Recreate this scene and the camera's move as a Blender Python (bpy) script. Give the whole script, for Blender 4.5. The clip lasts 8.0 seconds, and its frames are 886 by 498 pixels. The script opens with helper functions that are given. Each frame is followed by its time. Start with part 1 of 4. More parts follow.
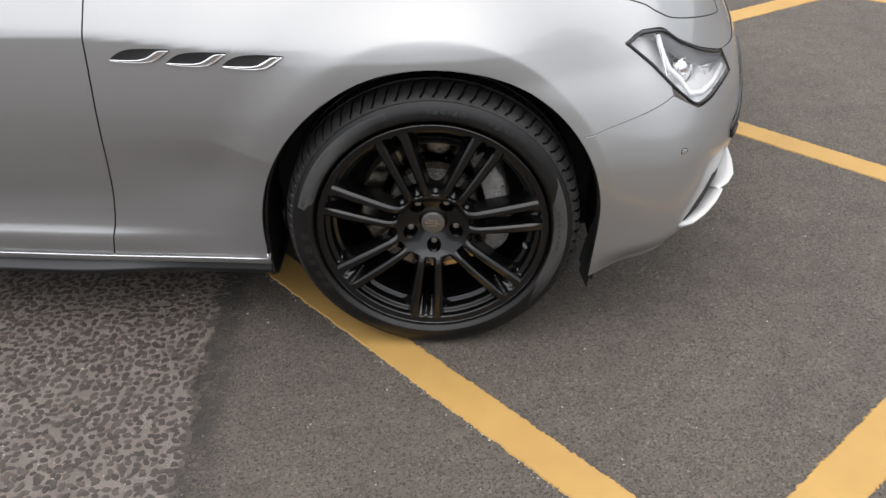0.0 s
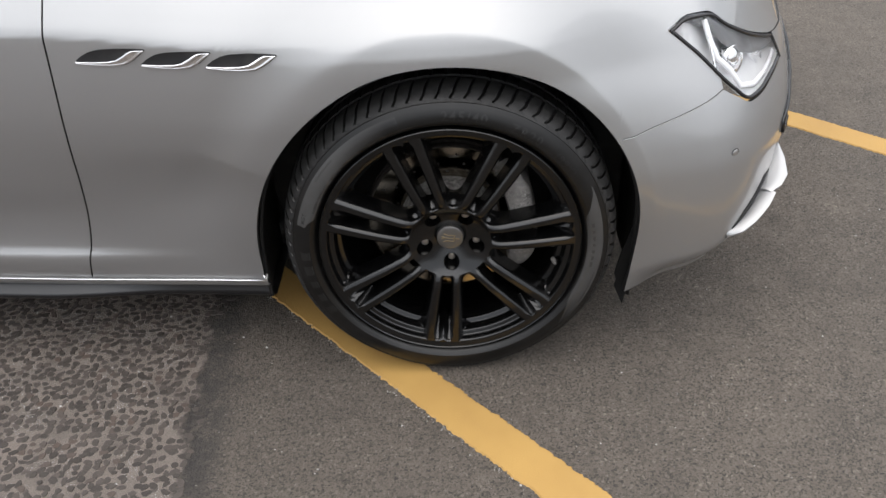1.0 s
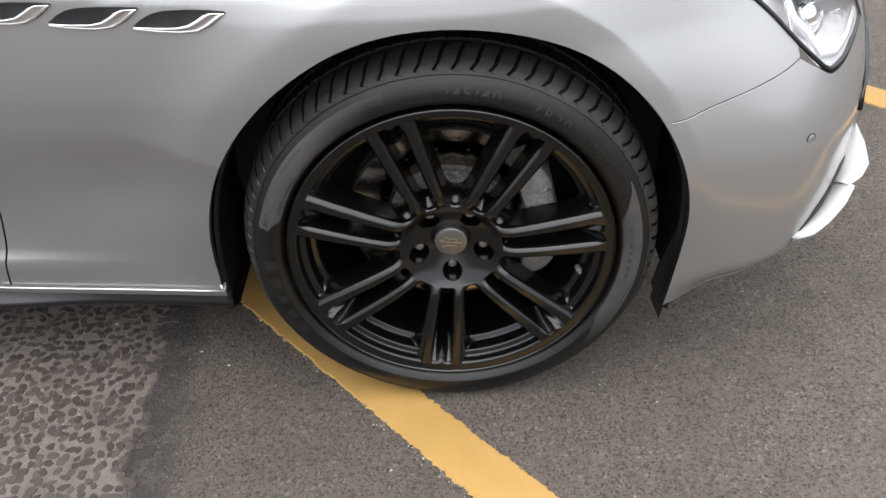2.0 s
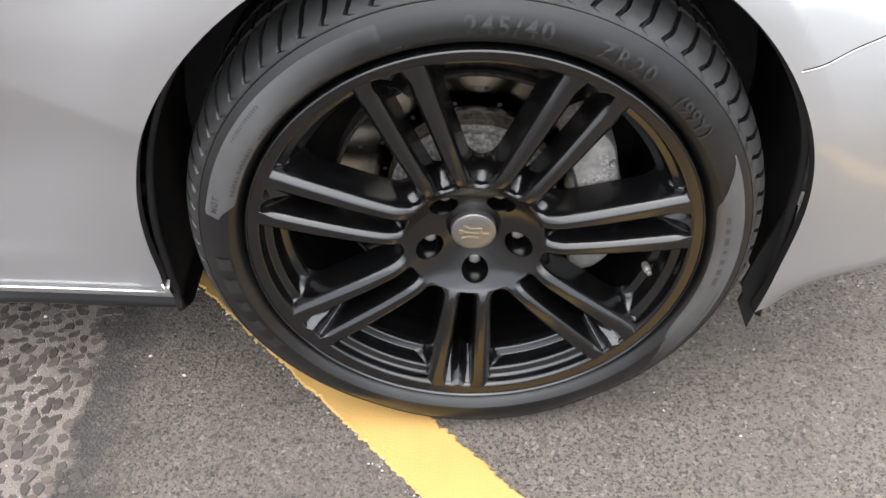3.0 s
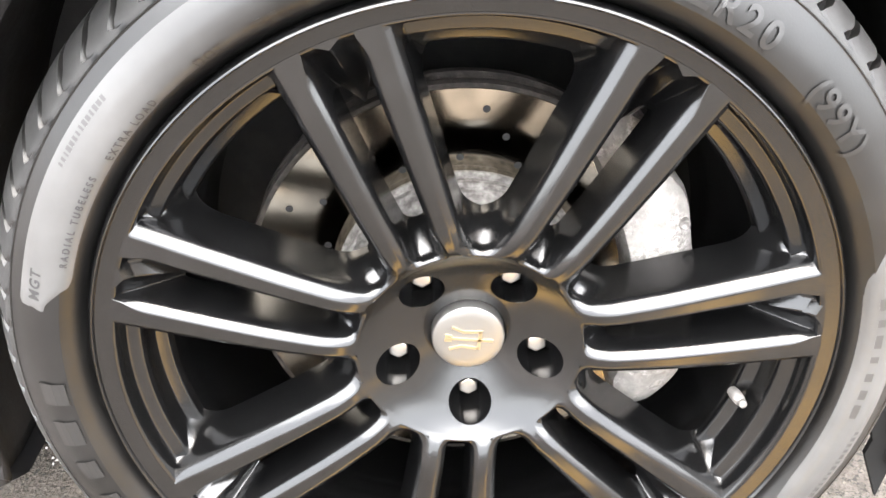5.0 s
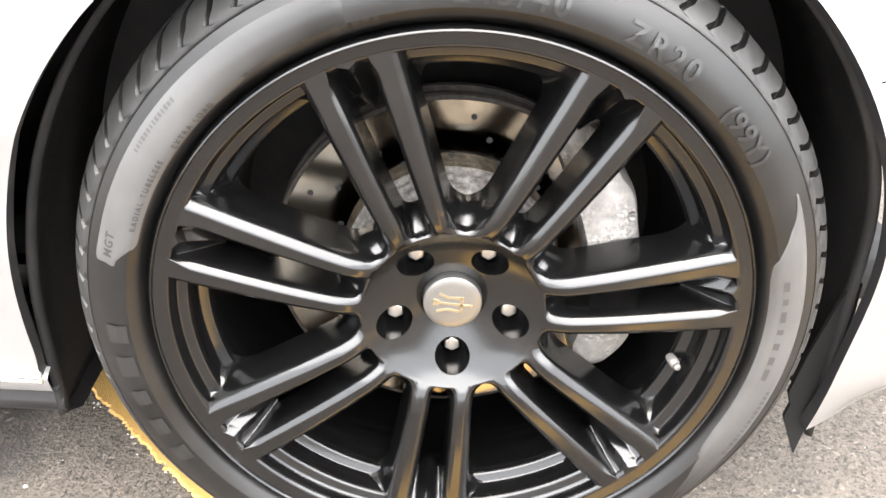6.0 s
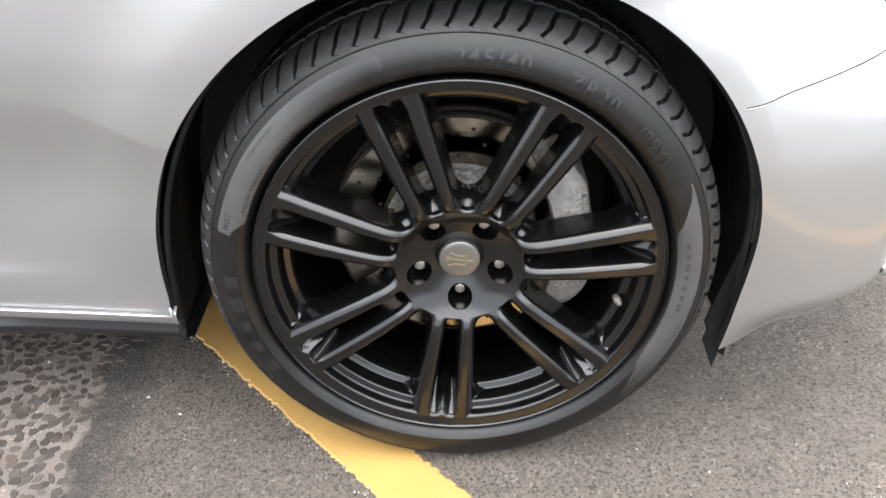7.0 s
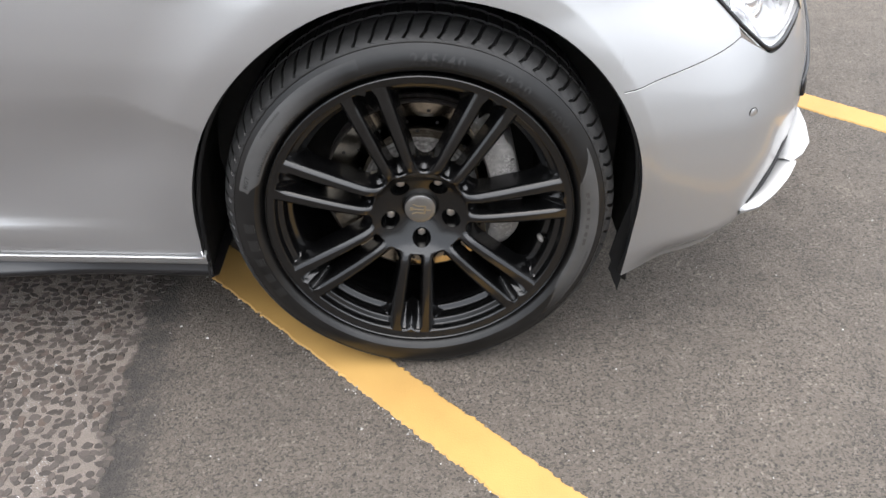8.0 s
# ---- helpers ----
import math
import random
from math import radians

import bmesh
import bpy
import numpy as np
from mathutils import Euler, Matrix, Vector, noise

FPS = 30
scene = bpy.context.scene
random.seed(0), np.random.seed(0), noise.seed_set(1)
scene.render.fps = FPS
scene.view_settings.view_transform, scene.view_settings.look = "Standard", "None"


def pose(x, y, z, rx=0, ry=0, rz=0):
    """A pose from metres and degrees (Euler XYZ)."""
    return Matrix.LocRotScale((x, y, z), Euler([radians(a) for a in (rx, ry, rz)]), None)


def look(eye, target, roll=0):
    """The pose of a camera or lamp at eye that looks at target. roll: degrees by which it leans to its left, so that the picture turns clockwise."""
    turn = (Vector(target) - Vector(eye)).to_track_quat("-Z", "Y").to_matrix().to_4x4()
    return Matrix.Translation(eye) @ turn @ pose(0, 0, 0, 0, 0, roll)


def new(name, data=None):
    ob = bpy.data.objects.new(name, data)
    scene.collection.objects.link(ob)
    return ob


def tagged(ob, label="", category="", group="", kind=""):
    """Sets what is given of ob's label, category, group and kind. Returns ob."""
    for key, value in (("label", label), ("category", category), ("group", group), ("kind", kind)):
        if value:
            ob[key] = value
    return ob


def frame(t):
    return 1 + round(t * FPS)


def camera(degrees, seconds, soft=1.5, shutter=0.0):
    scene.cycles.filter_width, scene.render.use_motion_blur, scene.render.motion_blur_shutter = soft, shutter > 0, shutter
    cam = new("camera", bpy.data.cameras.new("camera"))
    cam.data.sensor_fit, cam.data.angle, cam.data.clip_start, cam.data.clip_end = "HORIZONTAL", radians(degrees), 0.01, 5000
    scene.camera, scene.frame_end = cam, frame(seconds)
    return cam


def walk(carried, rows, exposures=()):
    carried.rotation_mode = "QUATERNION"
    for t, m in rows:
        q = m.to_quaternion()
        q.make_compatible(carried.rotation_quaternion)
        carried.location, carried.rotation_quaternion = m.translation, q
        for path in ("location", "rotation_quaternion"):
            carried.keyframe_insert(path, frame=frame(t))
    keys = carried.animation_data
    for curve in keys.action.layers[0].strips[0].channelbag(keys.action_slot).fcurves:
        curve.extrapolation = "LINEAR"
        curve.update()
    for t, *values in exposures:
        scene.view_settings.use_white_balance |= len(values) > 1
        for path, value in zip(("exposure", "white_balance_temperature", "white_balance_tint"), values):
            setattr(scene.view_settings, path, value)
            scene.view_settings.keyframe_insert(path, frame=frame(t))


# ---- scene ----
cam = camera(52.4, 8.0)
PATH = [
    (0, (0.107, -1.814, 1.45), (0.028, -0.135, 0.367), -2.9),
    (0.5, (0.084, -1.682, 1.424), (-0.012, -0.017, 0.32), -3.8),
    (1, (0.053, -1.558, 1.394), (-0.02, 0.091, 0.265), -4.0),
    (1.5, (0.037, -1.409, 1.341), (-0.018, 0.211, 0.168), -3.6),
    (1.7, (0.036, -1.326, 1.309), (-0.022, 0.282, 0.121), -3.6),
    (2.8, (0.012, -0.884, 1.112), (-0.056, 0.618, -0.206), -3.7),
    (3, (0.006, -0.814, 1.069), (-0.074, 0.669, -0.272), -3.8),
    (3.5, (-0.009, -0.659, 0.946), (-0.073, 0.853, -0.361), -4.3),
    (4, (-0.018, -0.552, 0.831), (-0.04, 1.038, -0.383), -3.5),
    (4.5, (-0.023, -0.52, 0.763), (-0.018, 1.165, -0.315), -2.5),
    (4.7, (-0.033, -0.529, 0.738), (0.001, 1.213, -0.244), -2.2),
    (5.8, (-0.018, -0.645, 0.79), (0.005, 1.09, -0.205), -0.7),
    (6, (-0.018, -0.691, 0.809), (0.004, 1.042, -0.187), -0.0),
    (6.5, (0.001, -0.836, 0.893), (-0.014, 0.874, -0.145), -0.0),
    (7, (0.001, -0.999, 1.008), (-0.037, 0.688, -0.067), -1.5),
    (7.5, (0.005, -1.159, 1.096), (-0.029, 0.514, 0.0), -2.6),
    (8, (0.049, -1.364, 1.19), (0.036, 0.292, 0.069), -2.2),
]
EXPOSURES = [(0, 1.22, 6450, 10), (1.5, 1.38, 6420, 10), (3, 2.6, 6280, 10), (3.5, 3.22, 6120, 10), (4, 4.0, 6080, 10), (4.5, 4.53, 6430, 10), (4.7, 4.6, 6500, 10), (5.8, 4.28, 6650, 10), (6, 4.16, 6650, 10), (6.5, 3.45, 6500, 10), (7, 2.75, 6350, 10), (7.5, 2.23, 6350, 10), (8, 2.04, 6300, 10)]
walk(cam, [(t, look(eye, target, roll)) for t, eye, target, roll in PATH], EXPOSURES)

# ---- world, sun ----
world = bpy.data.worlds.new("sky")
scene.world = world
world.use_nodes = True
wn = world.node_tree.nodes
sky = wn.new("ShaderNodeTexSky")
sky.sky_type, sky.sun_disc = "NISHITA", False
sky.sun_elevation, sky.sun_rotation = radians(75), radians(165)
sky.air_density, sky.dust_density, sky.ozone_density = 1.0, 5.0, 1.0
soft_sky = wn.new("ShaderNodeMixRGB")
soft_sky.inputs[0].default_value = 0.65
soft_sky.inputs[2].default_value = (9.5, 9.6, 9.8, 1)
world.node_tree.links.new(sky.outputs[0], soft_sky.inputs[1])
world.node_tree.links.new(soft_sky.outputs[0], wn["Background"].inputs[0])
wn["Background"].inputs[1].default_value = 0.068
sun = new("sun", bpy.data.lights.new("sun", "SUN"))
sun.data.energy, sun.data.angle, sun.data.color = 1.3, radians(112), (1.0, 0.995, 0.985)
sun.matrix_world = look((0.3, -0.6, 5.0), (0, 0, 0))


# ---- materials ----
def material(name, colour, rough=0.5, metal=0.0, coat=0.0, coat_rough=0.03, spec=0.5):
    m = bpy.data.materials.new(name)
    m.use_nodes = True
    b = m.node_tree.nodes["Principled BSDF"]
    b.inputs["Base Color"].default_value = (*colour, 1)
    b.inputs["Roughness"].default_value, b.inputs["Metallic"].default_value = rough, metal
    b.inputs["Coat Weight"].default_value, b.inputs["Coat Roughness"].default_value = coat, coat_rough
    b.inputs["Specular IOR Level"].default_value = spec
    return m


class Nodes:
    """Short calls for a material's nodes."""

    def __init__(self, m):
        self.t, self.b = m.node_tree, m.node_tree.nodes["Principled BSDF"]
        self.place = self.t.nodes.new("ShaderNodeTexCoord")

    def put(self, a, b):
        self.t.links.new(a, b)

    def noise(self, scale, detail=4.0, rough=0.55, vector=None, stretch=None):
        n = self.t.nodes.new("ShaderNodeTexNoise")
        n.inputs["Scale"].default_value, n.inputs["Detail"].default_value, n.inputs["Roughness"].default_value = scale, detail, rough
        v = vector or self.place.outputs["Object"]
        if stretch:
            p = self.t.nodes.new("ShaderNodeMapping")
            p.inputs["Scale"].default_value = stretch
            self.put(v, p.inputs[0])
            v = p.outputs[0]
        self.put(v, n.inputs["Vector"])
        return n.outputs["Fac"]

    def cells(self, scale, feature="F1", out="Distance", vector=None, random=1.0):
        n = self.t.nodes.new("ShaderNodeTexVoronoi")
        n.feature = feature
        n.inputs["Scale"].default_value, n.inputs["Randomness"].default_value = scale, random
        self.put(vector or self.place.outputs["Object"], n.inputs["Vector"])
        return n.outputs[out]

    def ramp(self, fac, *stops):
        n = self.t.nodes.new("ShaderNodeValToRGB")
        e = n.color_ramp.elements
        while len(e) < len(stops):
            e.new(0.5)
        for k, (p, c) in zip(e, stops):
            k.position, k.color = p, ((c, c, c, 1) if isinstance(c, (int, float)) else (*c, 1))
        self.put(fac, n.inputs[0])
        return n.outputs[0]

    def mix(self, fac, a, b, how="MIX"):
        n = self.t.nodes.new("ShaderNodeMixRGB")
        n.blend_type = how
        for k, v in enumerate((fac, a, b)):
            if isinstance(v, (int, float)):
                n.inputs[k].default_value = v if k == 0 else (v, v, v, 1)
            elif isinstance(v, tuple):
                n.inputs[k].default_value = (*v, 1)
            else:
                self.put(v, n.inputs[k])
        return n.outputs[0]

    def maths(self, how, a, b=0.0, clamp=False):
        n = self.t.nodes.new("ShaderNodeMath")
        n.operation, n.use_clamp = how, clamp
        for k, v in enumerate((a, b)):
            if isinstance(v, (int, float)):
                n.inputs[k].default_value = v
            else:
                self.put(v, n.inputs[k])
        return n.outputs[0]

    def axes(self):
        n = self.t.nodes.new("ShaderNodeSeparateXYZ")
        self.put(self.place.outputs["Object"], n.inputs[0])
        return n.outputs

    def bump(self, height, strength=0.3, distance=0.002):
        n = self.t.nodes.new("ShaderNodeBump")
        n.inputs["Strength"].default_value, n.inputs["Distance"].default_value = strength, distance
        self.put(height, n.inputs["Height"])
        self.put(n.outputs[0], self.b.inputs["Normal"])

    def colour(self, c):
        self.put(c, self.b.inputs["Base Color"])

    def rough(self, c):
        self.put(c, self.b.inputs["Roughness"])


SILVER = material("silver_paint", (0.37, 0.372, 0.374), 0.46, 0.79, 1.0, 0.06)
n = Nodes(SILVER)
n.colour(n.mix(n.noise(1800, 2), (0.325, 0.326, 0.327), (0.395, 0.396, 0.397)))
n.rough(n.ramp(n.noise(3.0, 5), (0.3, 0.43), (0.7, 0.49)))

BLACK_GLOSS = material("black_wheel_paint", (0.012, 0.012, 0.013), 0.22, 0.0, 0.0, 0.14, 0.56)
n = Nodes(BLACK_GLOSS)
n.rough(n.ramp(n.noise(25, 6), (0.3, 0.15), (0.75, 0.22)))
n.colour(n.ramp(n.noise(60, 5), (0.35, (0.0018, 0.0018, 0.0019)), (0.8, (0.0042, 0.0042, 0.0043))))
n.bump(n.noise(900, 2), 0.04, 0.0005)

RUBBER = material("tyre_rubber", (0.016, 0.0155, 0.015), 0.46, spec=0.38)
n = Nodes(RUBBER)
n.colour(n.mix(n.ramp(n.noise(14, 6), (0.40, 0.0), (0.80, 1.0)), (0.0036, 0.0035, 0.0034), (0.0090, 0.0087, 0.0085)))
n.rough(n.ramp(n.noise(30, 5), (0.3, 0.32), (0.7, 0.44)))
n.bump(n.noise(700, 3), 0.10, 0.0006)

RUBBER_TREAD = material("worn_tread_rubber", (0.03, 0.0295, 0.029), 0.6, spec=0.35)
n = Nodes(RUBBER_TREAD)
n.colour(n.mix(n.ramp(n.noise(45, 6), (0.35, 0.0), (0.75, 1.0)), (0.013, 0.0128, 0.0126), (0.025, 0.0245, 0.024)))
n.rough(n.ramp(n.noise(60, 5), (0.3, 0.48), (0.7, 0.62)))
n.bump(n.noise(700, 3), 0.12, 0.0006)

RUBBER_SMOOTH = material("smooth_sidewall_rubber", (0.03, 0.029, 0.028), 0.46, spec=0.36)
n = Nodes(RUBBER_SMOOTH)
field_tone = n.mix(n.ramp(n.noise(20, 6), (0.3, 0.0), (0.8, 1.0)), (0.044, 0.0435, 0.043), (0.063, 0.0622, 0.0614))
# fields' ends fade to rubber colour; at the top, sky sheen put into colour
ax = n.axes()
end_fade = n.maths("MAXIMUM", n.ramp(n.maths("ADD", n.maths("DIVIDE", ax[0], 0.6), 0.5, True), (0.14, 0.0), (0.32, 1.0), (0.60, 1.0), (0.75, 0.0)), n.ramp(n.maths("ADD", n.maths("DIVIDE", ax[2], 0.6), 0.5, True), (0.14, 1.0), (0.30, 0.0)))
n.colour(n.mix(end_fade, field_tone, (0.0063, 0.0061, 0.0060)))
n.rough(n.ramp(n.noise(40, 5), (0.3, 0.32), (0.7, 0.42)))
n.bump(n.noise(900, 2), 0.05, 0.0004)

BLACK_PLASTIC = material("black_plastic", (0.010, 0.010, 0.011), 0.65)
n = Nodes(BLACK_PLASTIC)
n.colour(n.mix(n.ramp(n.noise(22, 7), (0.5, 0.0), (0.8, 1.0)), (0.006, 0.006, 0.007), (0.03, 0.028, 0.026)))
n.bump(n.noise(300, 3), 0.2, 0.001)
LINER = material("dusty_liner_plastic", (0.010, 0.010, 0.011), 0.7, spec=0.2)
n = Nodes(LINER)
dust = n.maths("MULTIPLY", n.ramp(n.noise(7, 7, 0.65), (0.38, 0.0), (0.70, 1.0)), n.ramp(n.noise(90, 5, 0.7), (0.3, 0.35), (0.65, 1.0)))
n.colour(n.mix(dust, (0.011, 0.011, 0.0115), (0.034, 0.031, 0.028)))
n.rough(n.ramp(dust, (0.0, 0.60), (0.6, 0.9)))
n.bump(n.noise(220, 4), 0.3, 0.002)
FLAP = material("matt_black_rubber", (0.005, 0.005, 0.005), 0.85, spec=0.2)
SKIRT = material("black_skirt_plastic", (0.006, 0.006, 0.007), 0.30, spec=0.6)
GLOSS_PLASTIC = material("gloss_black_plastic", (0.010, 0.010, 0.011), 0.25)
CHROME = material("bright_chrome", (0.85, 0.85, 0.86), 0.10, 1.0)
STEEL = material("machined_steel", (0.55, 0.53, 0.50), 0.28, 1.0)
n = Nodes(STEEL)
n.colour(n.mix(n.ramp(n.noise(30, 6), (0.4, 0.0), (0.8, 1.0)), (0.58, 0.55, 0.51), (0.40, 0.35, 0.29)))
DISC = material("swept_disc_steel", (0.55, 0.53, 0.50), 0.13, 1.0)
n = Nodes(DISC)
n.colour(n.mix(n.ramp(n.noise(30, 6), (0.4, 0.0), (0.8, 1.0)), (0.36, 0.32, 0.26), (0.15, 0.13, 0.108)))
n.b.inputs["Anisotropic"].default_value = 0.85
tangent = n.t.nodes.new("ShaderNodeTangent")
tangent.direction_type, tangent.axis = "RADIAL", "Y"
n.put(tangent.outputs[0], n.b.inputs["Tangent"])
RUST = material("corroded_iron_hat", (0.28, 0.25, 0.22), 0.75, 0.5)
n = Nodes(RUST)
n.colour(n.ramp(n.noise(160, 6), (0.35, (0.09, 0.083, 0.077)), (0.55, (0.20, 0.19, 0.18)), (0.75, (0.33, 0.32, 0.305))))
n.bump(n.noise(260, 5), 0.6, 0.002)
EDGE = material("rusty_disc_rim", (0.08, 0.07, 0.06), 0.8, 0.2)
n = Nodes(EDGE)
n.colour(n.ramp(n.noise(160, 6), (0.35, (0.010, 0.008, 0.0066)), (0.58, (0.026, 0.021, 0.017)), (0.78, (0.07, 0.058, 0.050))))
n.bump(n.noise(260, 5), 0.6, 0.002)
CALIPER = material("scuffed_silver_caliper", (0.40, 0.39, 0.375), 0.48, 0.3)
n = Nodes(CALIPER)
crust = n.ramp(n.noise(26, 4, 0.6), (0.46, 0.0), (0.54, 1.0))
grain = n.ramp(n.noise(240, 6, 0.75), (0.38, (0.12, 0.112, 0.105)), (0.52, (0.27, 0.255, 0.24)), (0.66, (0.44, 0.42, 0.40)))
plain = n.ramp(n.noise(60, 8, 0.7), (0.35, (0.15, 0.142, 0.134)), (0.65, (0.26, 0.245, 0.23)))
n.colour(n.mix(crust, plain, grain))
n.bump(n.mix(crust, n.noise(60, 4), n.noise(240, 6, 0.75)), 0.6, 0.003)
LAMP_INSIDE = material("headlight_reflector", (0.75, 0.755, 0.77), 0.22, 0.3)
BEZEL = material("smoked_bezel", (0.20, 0.205, 0.215), 0.25, 0.4)
LAMP_WHITE = material("white_light_guide", (0.85, 0.86, 0.88), 0.3)
CAP = material("satin_silver_cap", (0.20, 0.196, 0.188), 0.36, 0.85, 0.3, 0.15)
GOLD = material("pale_gold_emblem", (0.50, 0.42, 0.28), 0.32, 1.0)
GLASS = material("headlight_glass", (1, 1, 1), 0.0)
GLASS.node_tree.nodes["Principled BSDF"].inputs["Transmission Weight"].default_value = 1.0
GLASS.node_tree.nodes["Principled BSDF"].inputs["IOR"].default_value = 1.35

YELLOW = material("yellow_road_paint", (0.70, 0.44, 0.10), 0.7)
n = Nodes(YELLOW)
wear = n.ramp(n.noise(420, 5, 0.7), (0.66, 0.0), (0.74, 1.0))
tone = n.mix(n.ramp(n.noise(6, 6), (0.3, 0.0), (0.75, 1.0)), (0.440, 0.267, 0.076), (0.366, 0.214, 0.061))
n.colour(n.mix(wear, tone, (0.11, 0.092, 0.066)))
n.bump(n.noise(330, 4, 0.6), 0.5, 0.003)

ASPHALT = material("worn_asphalt", (0.1, 0.095, 0.09), 0.85)
n = Nodes(ASPHALT)
ax = n.axes()
chips = n.ramp(n.cells(185.0, out="Color"), (0.0, (0.020, 0.018, 0.016)), (0.20, (0.046, 0.041, 0.037)), (0.34, (0.118, 0.108, 0.099)), (0.80, (0.178, 0.162, 0.149)), (0.96, (0.34, 0.32, 0.295)))
grit = n.noise(430, 5, 0.7)
speck = n.ramp(grit, (0.33, (0.040, 0.036, 0.033)), (0.46, (0.118, 0.108, 0.099)), (0.62, (0.160, 0.148, 0.137)), (0.78, (0.36, 0.34, 0.32)))
speck = n.mix(0.46, speck, chips)
patch = n.mix(1.0, n.ramp(n.noise(2.2, 6), (0.3, (0.84, 0.83, 0.82)), (0.7, (1.08, 1.055, 1.03))), n.ramp(n.noise(11, 7, 0.7), (0.32, (0.84, 0.83, 0.825)), (0.62, (1.07, 1.06, 1.05))), "MULTIPLY")
smooth_top = n.mix(1.0, n.mix(1.0, speck, patch, "MULTIPLY"), (1.36, 1.28, 1.16), "MULTIPLY")
pits = n.maths("MULTIPLY", n.ramp(n.noise(190, 4, 0.65), (0.555, 0.0), (0.605, 0.95)), n.ramp(n.noise(5, 4), (0.35, 0.4), (0.6, 1.0)))
smooth_top = n.mix(pits, smooth_top, (0.026, 0.023, 0.020))
smooth_top = n.mix(n.ramp(n.noise(105, 3, 0.6), (0.595, 0.0), (0.635, 0.80)), smooth_top, (0.036, 0.031, 0.027))
glint = n.ramp(n.noise(330, 2, 0.5), (0.70, 0.0), (0.73, 1.0))
smooth_top = n.mix(glint, smooth_top, (0.42, 0.40, 0.37))
# old surface beyond the joint: pale mortar that holds dark chippings
mortar = n.ramp(n.noise(520, 5, 0.7), (0.32, (0.10, 0.087, 0.078)), (0.48, (0.225, 0.198, 0.182)), (0.64, (0.33, 0.295, 0.275)), (0.8, (0.62, 0.59, 0.56)))
coarse_top = n.mix(1.0, mortar, n.ramp(n.noise(12, 5), (0.3, (0.95, 0.90, 0.84)), (0.7, (1.45, 1.38, 1.28))), "MULTIPLY")
coarse_top = n.mix(n.maths("MULTIPLY", n.ramp(n.noise(300, 3, 0.6), (0.585, 0.0), (0.64, 1.0)), n.ramp(n.noise(9, 4), (0.50, 0.0), (0.62, 1.0))), coarse_top, (0.80, 0.78, 0.74))
# farther off the chippings are fine enough for the surface alone
beyond = n.maths("MAXIMUM", n.maths("MAXIMUM", n.maths("LESS_THAN", ax[0], -1.70), n.maths("LESS_THAN", ax[1], -1.255)), n.maths("GREATER_THAN", ax[1], 0.615))
stone = n.ramp(n.cells(62.0), (0.40, 1.0), (0.46, 0.0))
coarse_top = n.mix(n.maths("MULTIPLY", beyond, stone), coarse_top, n.ramp(n.noise(380, 4), (0.35, (0.036, 0.031, 0.028)), (0.7, (0.10, 0.088, 0.080))))
# where the joint runs, a tar-dark strip with ragged edges
wob = n.maths("MULTIPLY", n.maths("SUBTRACT", n.noise(16, 6, 0.6), 0.5), 0.12)
line = n.maths("ADD", n.maths("ADD", ax[0], n.maths("MULTIPLY", ax[1], 0.085)), wob)
to_smooth = n.ramp(n.maths("ADD", n.maths("MULTIPLY", n.maths("ADD", line, 0.605), 30.0), 0.5, True), (0.2, 0.0), (0.8, 1.0))
tar = n.ramp(n.maths("ADD", n.maths("MULTIPLY", n.maths("ADD", line, 0.52), 3.2), 0.5, True), (0.20, 0.0), (0.27, 0.95), (0.42, 0.75), (0.58, 0.0))
blotch = n.maths("MULTIPLY", n.ramp(n.noise(19, 8, 0.8), (0.36, 0.20), (0.52, 1.0)), n.ramp(n.maths("ADD", n.maths("MULTIPLY", ax[1], 0.9), 0.9, True), (0.15, 0.25), (0.65, 1.0)))
tar = n.maths("MULTIPLY", tar, blotch)
base = n.mix(to_smooth, coarse_top, smooth_top)
n.colour(n.mix(1.0, n.mix(tar, base, n.mix(0.85, base, (0.040, 0.037, 0.035))), (0.575, 0.578, 0.582), "MULTIPLY"))
height = n.mix(to_smooth, n.noise(420, 4), n.mix(0.5, n.cells(210.0), grit))
n.bump(height, 0.75, 0.006)

CHIPPING = material("dark_stone_chipping", (0.06, 0.052, 0.046), 0.6)
n = Nodes(CHIPPING)
pick = n.t.nodes.new("ShaderNodeObjectInfo")
isle = n.t.nodes.new("ShaderNodeNewGeometry")
vary = n.maths("FRACT", n.maths("ADD", pick.outputs["Random"], isle.outputs["Random Per Island"]))
n.colour(n.mix(0.35, n.ramp(vary, (0.0, (0.029, 0.023, 0.019)), (0.5, (0.057, 0.047, 0.040)), (0.85, (0.086, 0.071, 0.061)), (1.0, (0.100, 0.070, 0.054))), n.ramp(n.noise(380, 5, 0.7), (0.35, (0.014, 0.011, 0.009)), (0.7, (0.094, 0.079, 0.068)))))
n.bump(n.noise(350, 5), 0.5, 0.002)
UNSEEN_WALL = material("dull_render", (0.13, 0.125, 0.12), 0.9)
n = Nodes(UNSEEN_WALL)
n.colour(n.ramp(n.noise(0.8, 6), (0.3, (0.26, 0.255, 0.25)), (0.7, (0.36, 0.353, 0.345))))
GRIT = material("pale_grit", (0.5, 0.48, 0.45), 0.7)
n = Nodes(GRIT)
isle = n.t.nodes.new("ShaderNodeNewGeometry")
n.colour(n.ramp(isle.outputs["Random Per Island"], (0.0, (0.115, 0.105, 0.094)), (0.6, (0.25, 0.238, 0.22)), (1.0, (0.50, 0.485, 0.46))))


from functools import lru_cache
from mathutils.geometry import delaunay_2d_cdt


